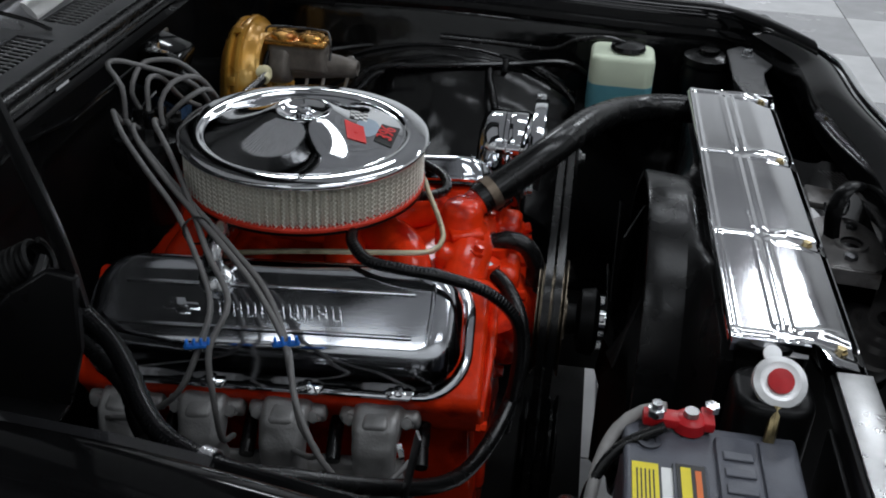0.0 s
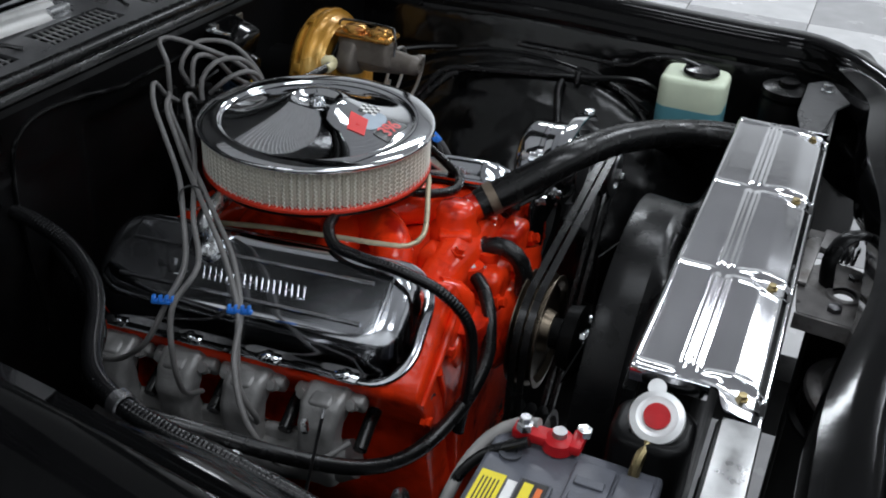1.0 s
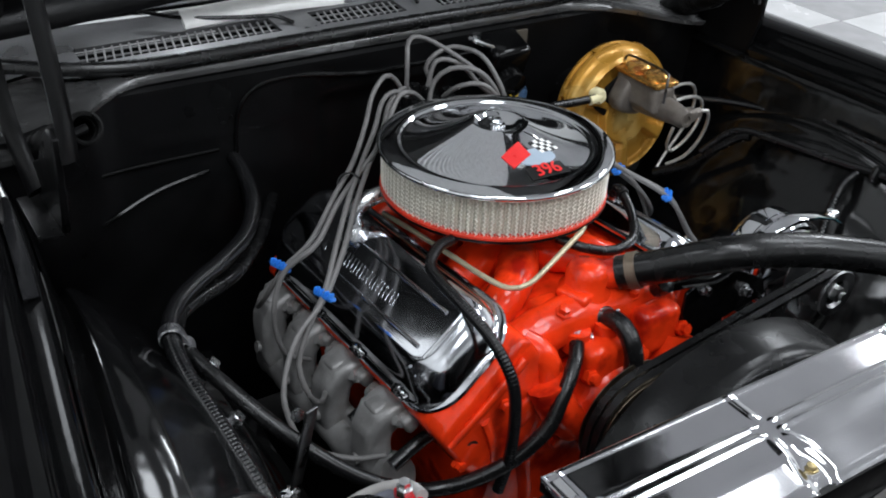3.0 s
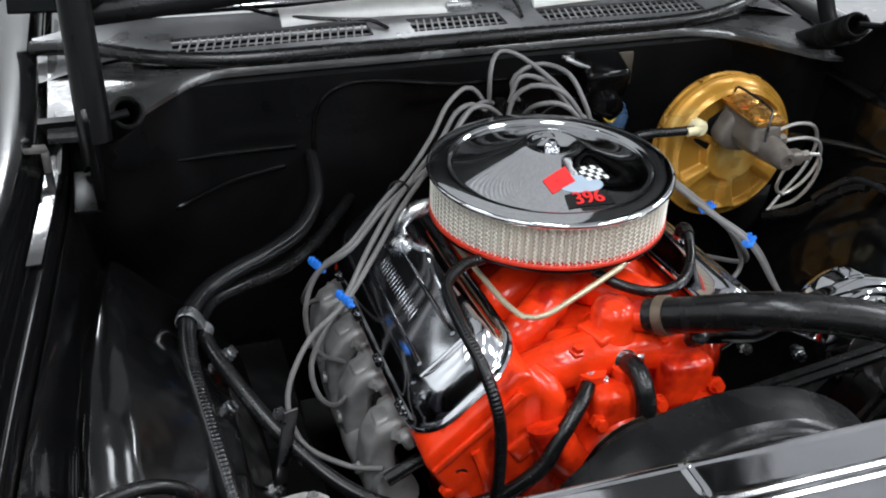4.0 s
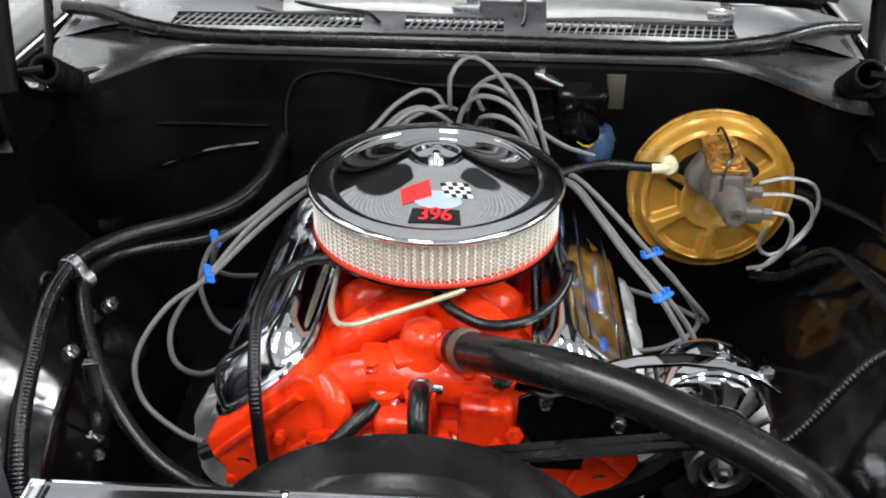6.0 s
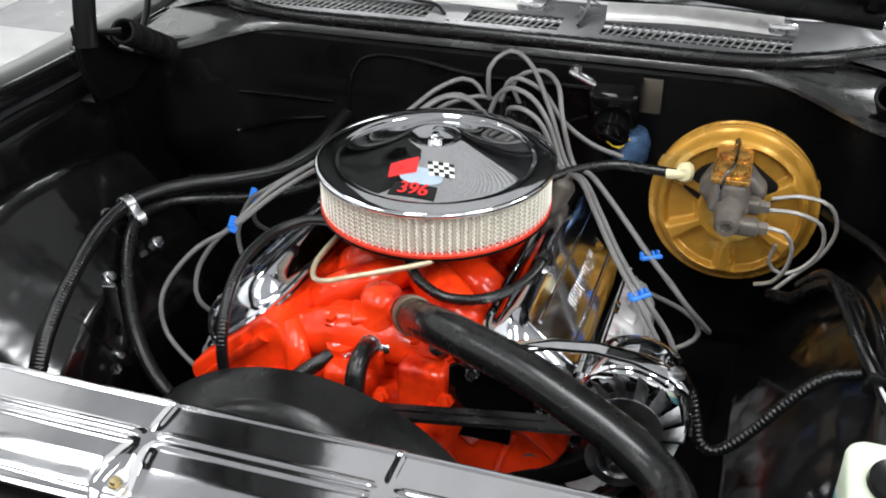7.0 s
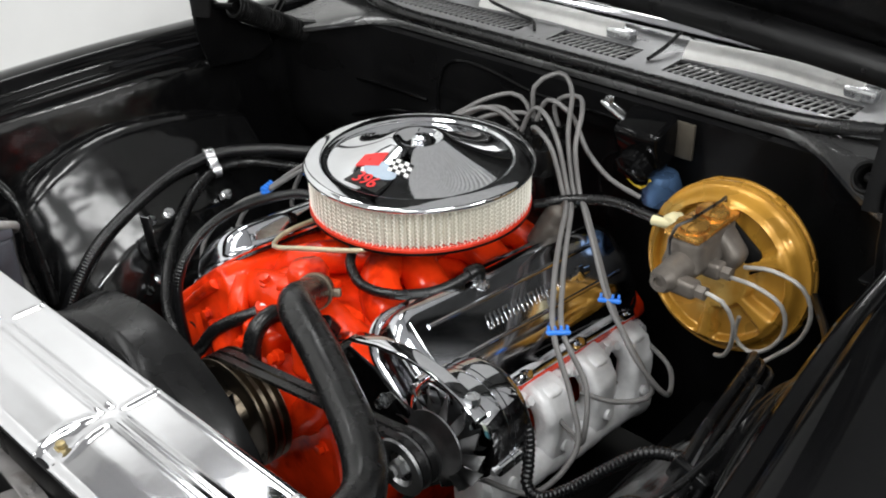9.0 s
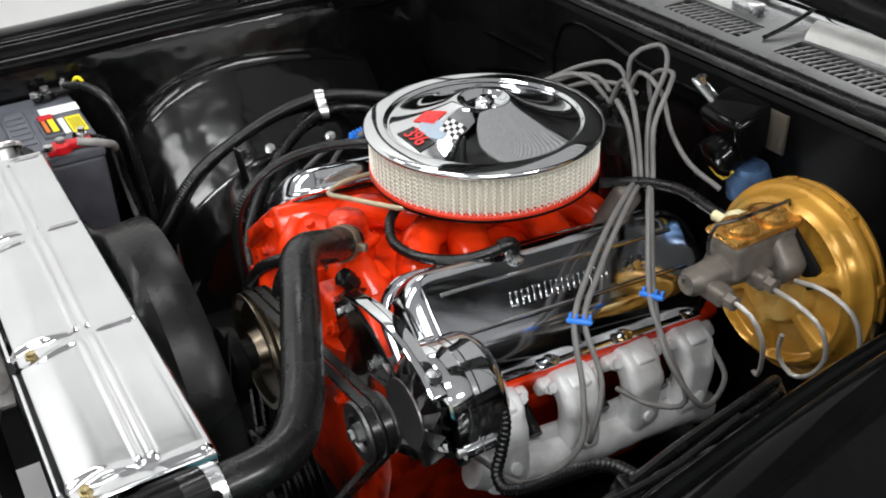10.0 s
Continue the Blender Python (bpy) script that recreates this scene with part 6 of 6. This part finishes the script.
whole("motor_wire", tube([(0.20, 0.285, 0.90), (0.165, 0.30, 0.885), (0.13, 0.318, 0.862), (0.11, 0.322, 0.83), (0.12, 0.318, 0.79)], 0.0026, 6), PLASTIC, "thin black wire by the wiper motor", "wire", "thin wires")
brace = thing("brace_strap", -0.44, -0.23, 0.60, "dull grey metal strap with two bolts by the inner fender", "strap")
part("strap", at(block(0.020, 0.004, 0.17, 0.0015), -0.437, -0.231, 0.687, 10, 4, 20), DARK_STEEL, brace)
for y, z in ((-0.247, 0.622), (-0.219, 0.752)):
    part("bolt", moved(lathe([(0, 0), (0.009, 0), (0.009, 0.006), (0, 0.007)], 6), pose(-0.439, y - 0.003, z, 80, 0, 20)), CAP_STEEL, brace)

# ---- latch, horn and braces in front of the radiator ----
def holed_plate(outline, hx, hy, r, z0, z1, n=28):
    """A plate with one round hole; the outline is walked at even angles round the hole."""
    rim, cut = [], []
    m = len(outline)
    for i in range(n):
        a = 2 * math.pi * i / n
        dx, dy = math.cos(a), math.sin(a)
        best = 1.0
        for (ax_, ay_), (bx_, by_) in zip(outline, outline[1:] + outline[:1]):
            ex, ey = bx_ - ax_, by_ - ay_
            det = dx * -ey + ex * dy
            if abs(det) < 1e-9:
                continue
            k = ((ax_ - hx) * -ey + ex * (ay_ - hy)) / det
            w = (dx * (ay_ - hy) - dy * (ax_ - hx)) / det
            if k > 0 and -1e-6 <= w <= 1 + 1e-6:
                best = min(best, k)
        rim.append((hx + best * dx, hy + best * dy))
        cut.append((hx + r * dx, hy + r * dy))
    v = [(x, y, z1) for x, y in rim] + [(x, y, z1) for x, y in cut] + [(x, y, z0) for x, y in rim] + [(x, y, z0) for x, y in cut]
    f = []
    for i in range(n):
        j = (i + 1) % n
        f += [[i, j, n + j, n + i], [2 * n + j, 2 * n + i, 3 * n + i, 3 * n + j], [j, i, 2 * n + i, 2 * n + j], [n + i, n + j, 3 * n + j, 3 * n + i]]
    return v, f


latch = thing("hood_latch", 0.01, -0.77, 0.45, "worn grey metal hood latch plate with a round hole", "latch")
part("plate", holed_plate([(-0.055, -0.722), (-0.062, -0.800), (-0.02, -0.822), (0.04, -0.822), (0.085, -0.800), (0.10, -0.765), (0.075, -0.728), (0.02, -0.716)], 0.011, -0.776, 0.0135, 0.833, 0.838), WORN_GREY, latch)
part("raised_ring", at(lathe([(0.0145, 0.0), (0.024, 0.0), (0.022, 0.003), (0.016, 0.0035)], 28, False), 0.011, -0.776, 0.838), WORN_GREY, latch)
part("front_flange", bevelled(loft([[(-0.056, -0.720, z) if k == 0 else (-0.060, -0.720, z) if k == 1 else (-0.067, -0.802, z) if k == 2 else (-0.063, -0.802, z) for k in range(4)] for z in (0.815, 0.838)]), 0.001, 1), WORN_GREY, latch)
part("rear_strip", at(block(0.16, 0.022, 0.006, 0.002), 0.09, -0.722, 0.842, 0, 0, -4), WORN_GREY, latch)
part("catch_box", at(block(0.06, 0.05, 0.012, 0.004), 0.15, -0.755, 0.838, 0, 0, -15), WORN_GREY, latch)
part("plate_bolt", at(lathe([(0, 0), (0.010, 0), (0.010, 0.006), (0.007, 0.008), (0, 0.008)], 6), -0.030, -0.767, 0.838), DARK_STEEL, latch)
part("plate_bolt", at(lathe([(0, 0), (0.008, 0), (0.008, 0.005), (0, 0.006)], 6), 0.062, -0.785, 0.838), DARK_STEEL, latch)
part("hook", tube([(0.028, -0.752, 0.836), (0.032, -0.748, 0.872), (0.045, -0.756, 0.896), (0.062, -0.772, 0.903), (0.080, -0.790, 0.896), (0.088, -0.798, 0.88)], 0.010, 10, flat=(0.013, 0.006)), SATIN_BLACK, latch)
part("spring", tube([(0.10 + 0.012 * math.cos(a), -0.785 + 0.0012 * a, 0.852 + 0.012 * math.sin(a)) for a in spread(0, 25, 90)], 0.0022, 6), DARK_STEEL, latch)
part("support_post", merge(at(block(0.006, 0.24, 0.48, 0.002), 0.0, -0.862, 0.593), at(block(0.04, 0.006, 0.48, 0.002), -0.018, -0.744, 0.593)), FLAT_BLACK, latch, "black upright support")
horn = thing("horn", -0.045, -0.80, 0.70, "dusty grey round car horn with mounting arm", "horn")
HORN = pose(-0.058, -0.812, 0.735, 14, -14, 0)
part("body", moved(lathe([(0, 0.034), (0.017, 0.034), (0.018, 0.029), (0.027, 0.028), (0.029, 0.020), (0.038, 0.018), (0.041, 0.008), (0.052, 0.006), (0.058, 0.002), (0.0595, -0.004), (0.056, -0.008), (0.0, -0.008)], 48), HORN), WORN_GREY, horn)
part("bowl", moved(lathe([(0.054, -0.008), (0.056, -0.02), (0.05, -0.05), (0.058, -0.054), (0.058, -0.060), (0.03, -0.075), (0, -0.075)], 36), HORN), SATIN_BLACK, horn, "black horn trumpet")
part("mount", moved(at(block(0.075, 0.026, 0.0035, 0.0012), 0.025, 0, 0.0375, 0, -22, -14), HORN), WORN_GREY, horn)
part("bolt", moved(lathe([(0, 0.03), (0.009, 0.03), (0.009, 0.045), (0.006, 0.047), (0, 0.047)], 6), HORN), DARK_STEEL, horn)
whole("grille_screen", merge(*[at(block(0.0014, 0.07, 0.0014), 0.20 + 0.007 * i, -0.815, 0.835, 0, 0, 25) for i in range(9)], *[at(block(0.07, 0.0014, 0.0014), 0.228, -0.843 + 0.007 * i, 0.835, 0, 0, 25) for i in range(9)]), WORN_GREY, "grey wire mesh behind the grille", "mesh")

# ---- floor tiles ----
light_tile = mesh_of("tile", block(TILE - 0.004, TILE - 0.004, 0.01, 0.0015, 1), TILE_LIGHT)
dark_tile = mesh_of("tile", block(TILE - 0.004, TILE - 0.004, 0.01, 0.0015, 1), TILE_DARK)
nx, ny = int((ROOM_X1 - ROOM_X0) / TILE), int((ROOM_Y1 - ROOM_Y0) / TILE)
for i in range(nx):
    for j in range(ny):
        x, y = ROOM_X0 + (i + 0.5) * TILE, ROOM_Y0 + (j + 0.5) * TILE
        ob = new("tile", light_tile if (i + j) % 2 else dark_tile)
        ob.parent = floor
        ob.location = (x, y, -0.005)
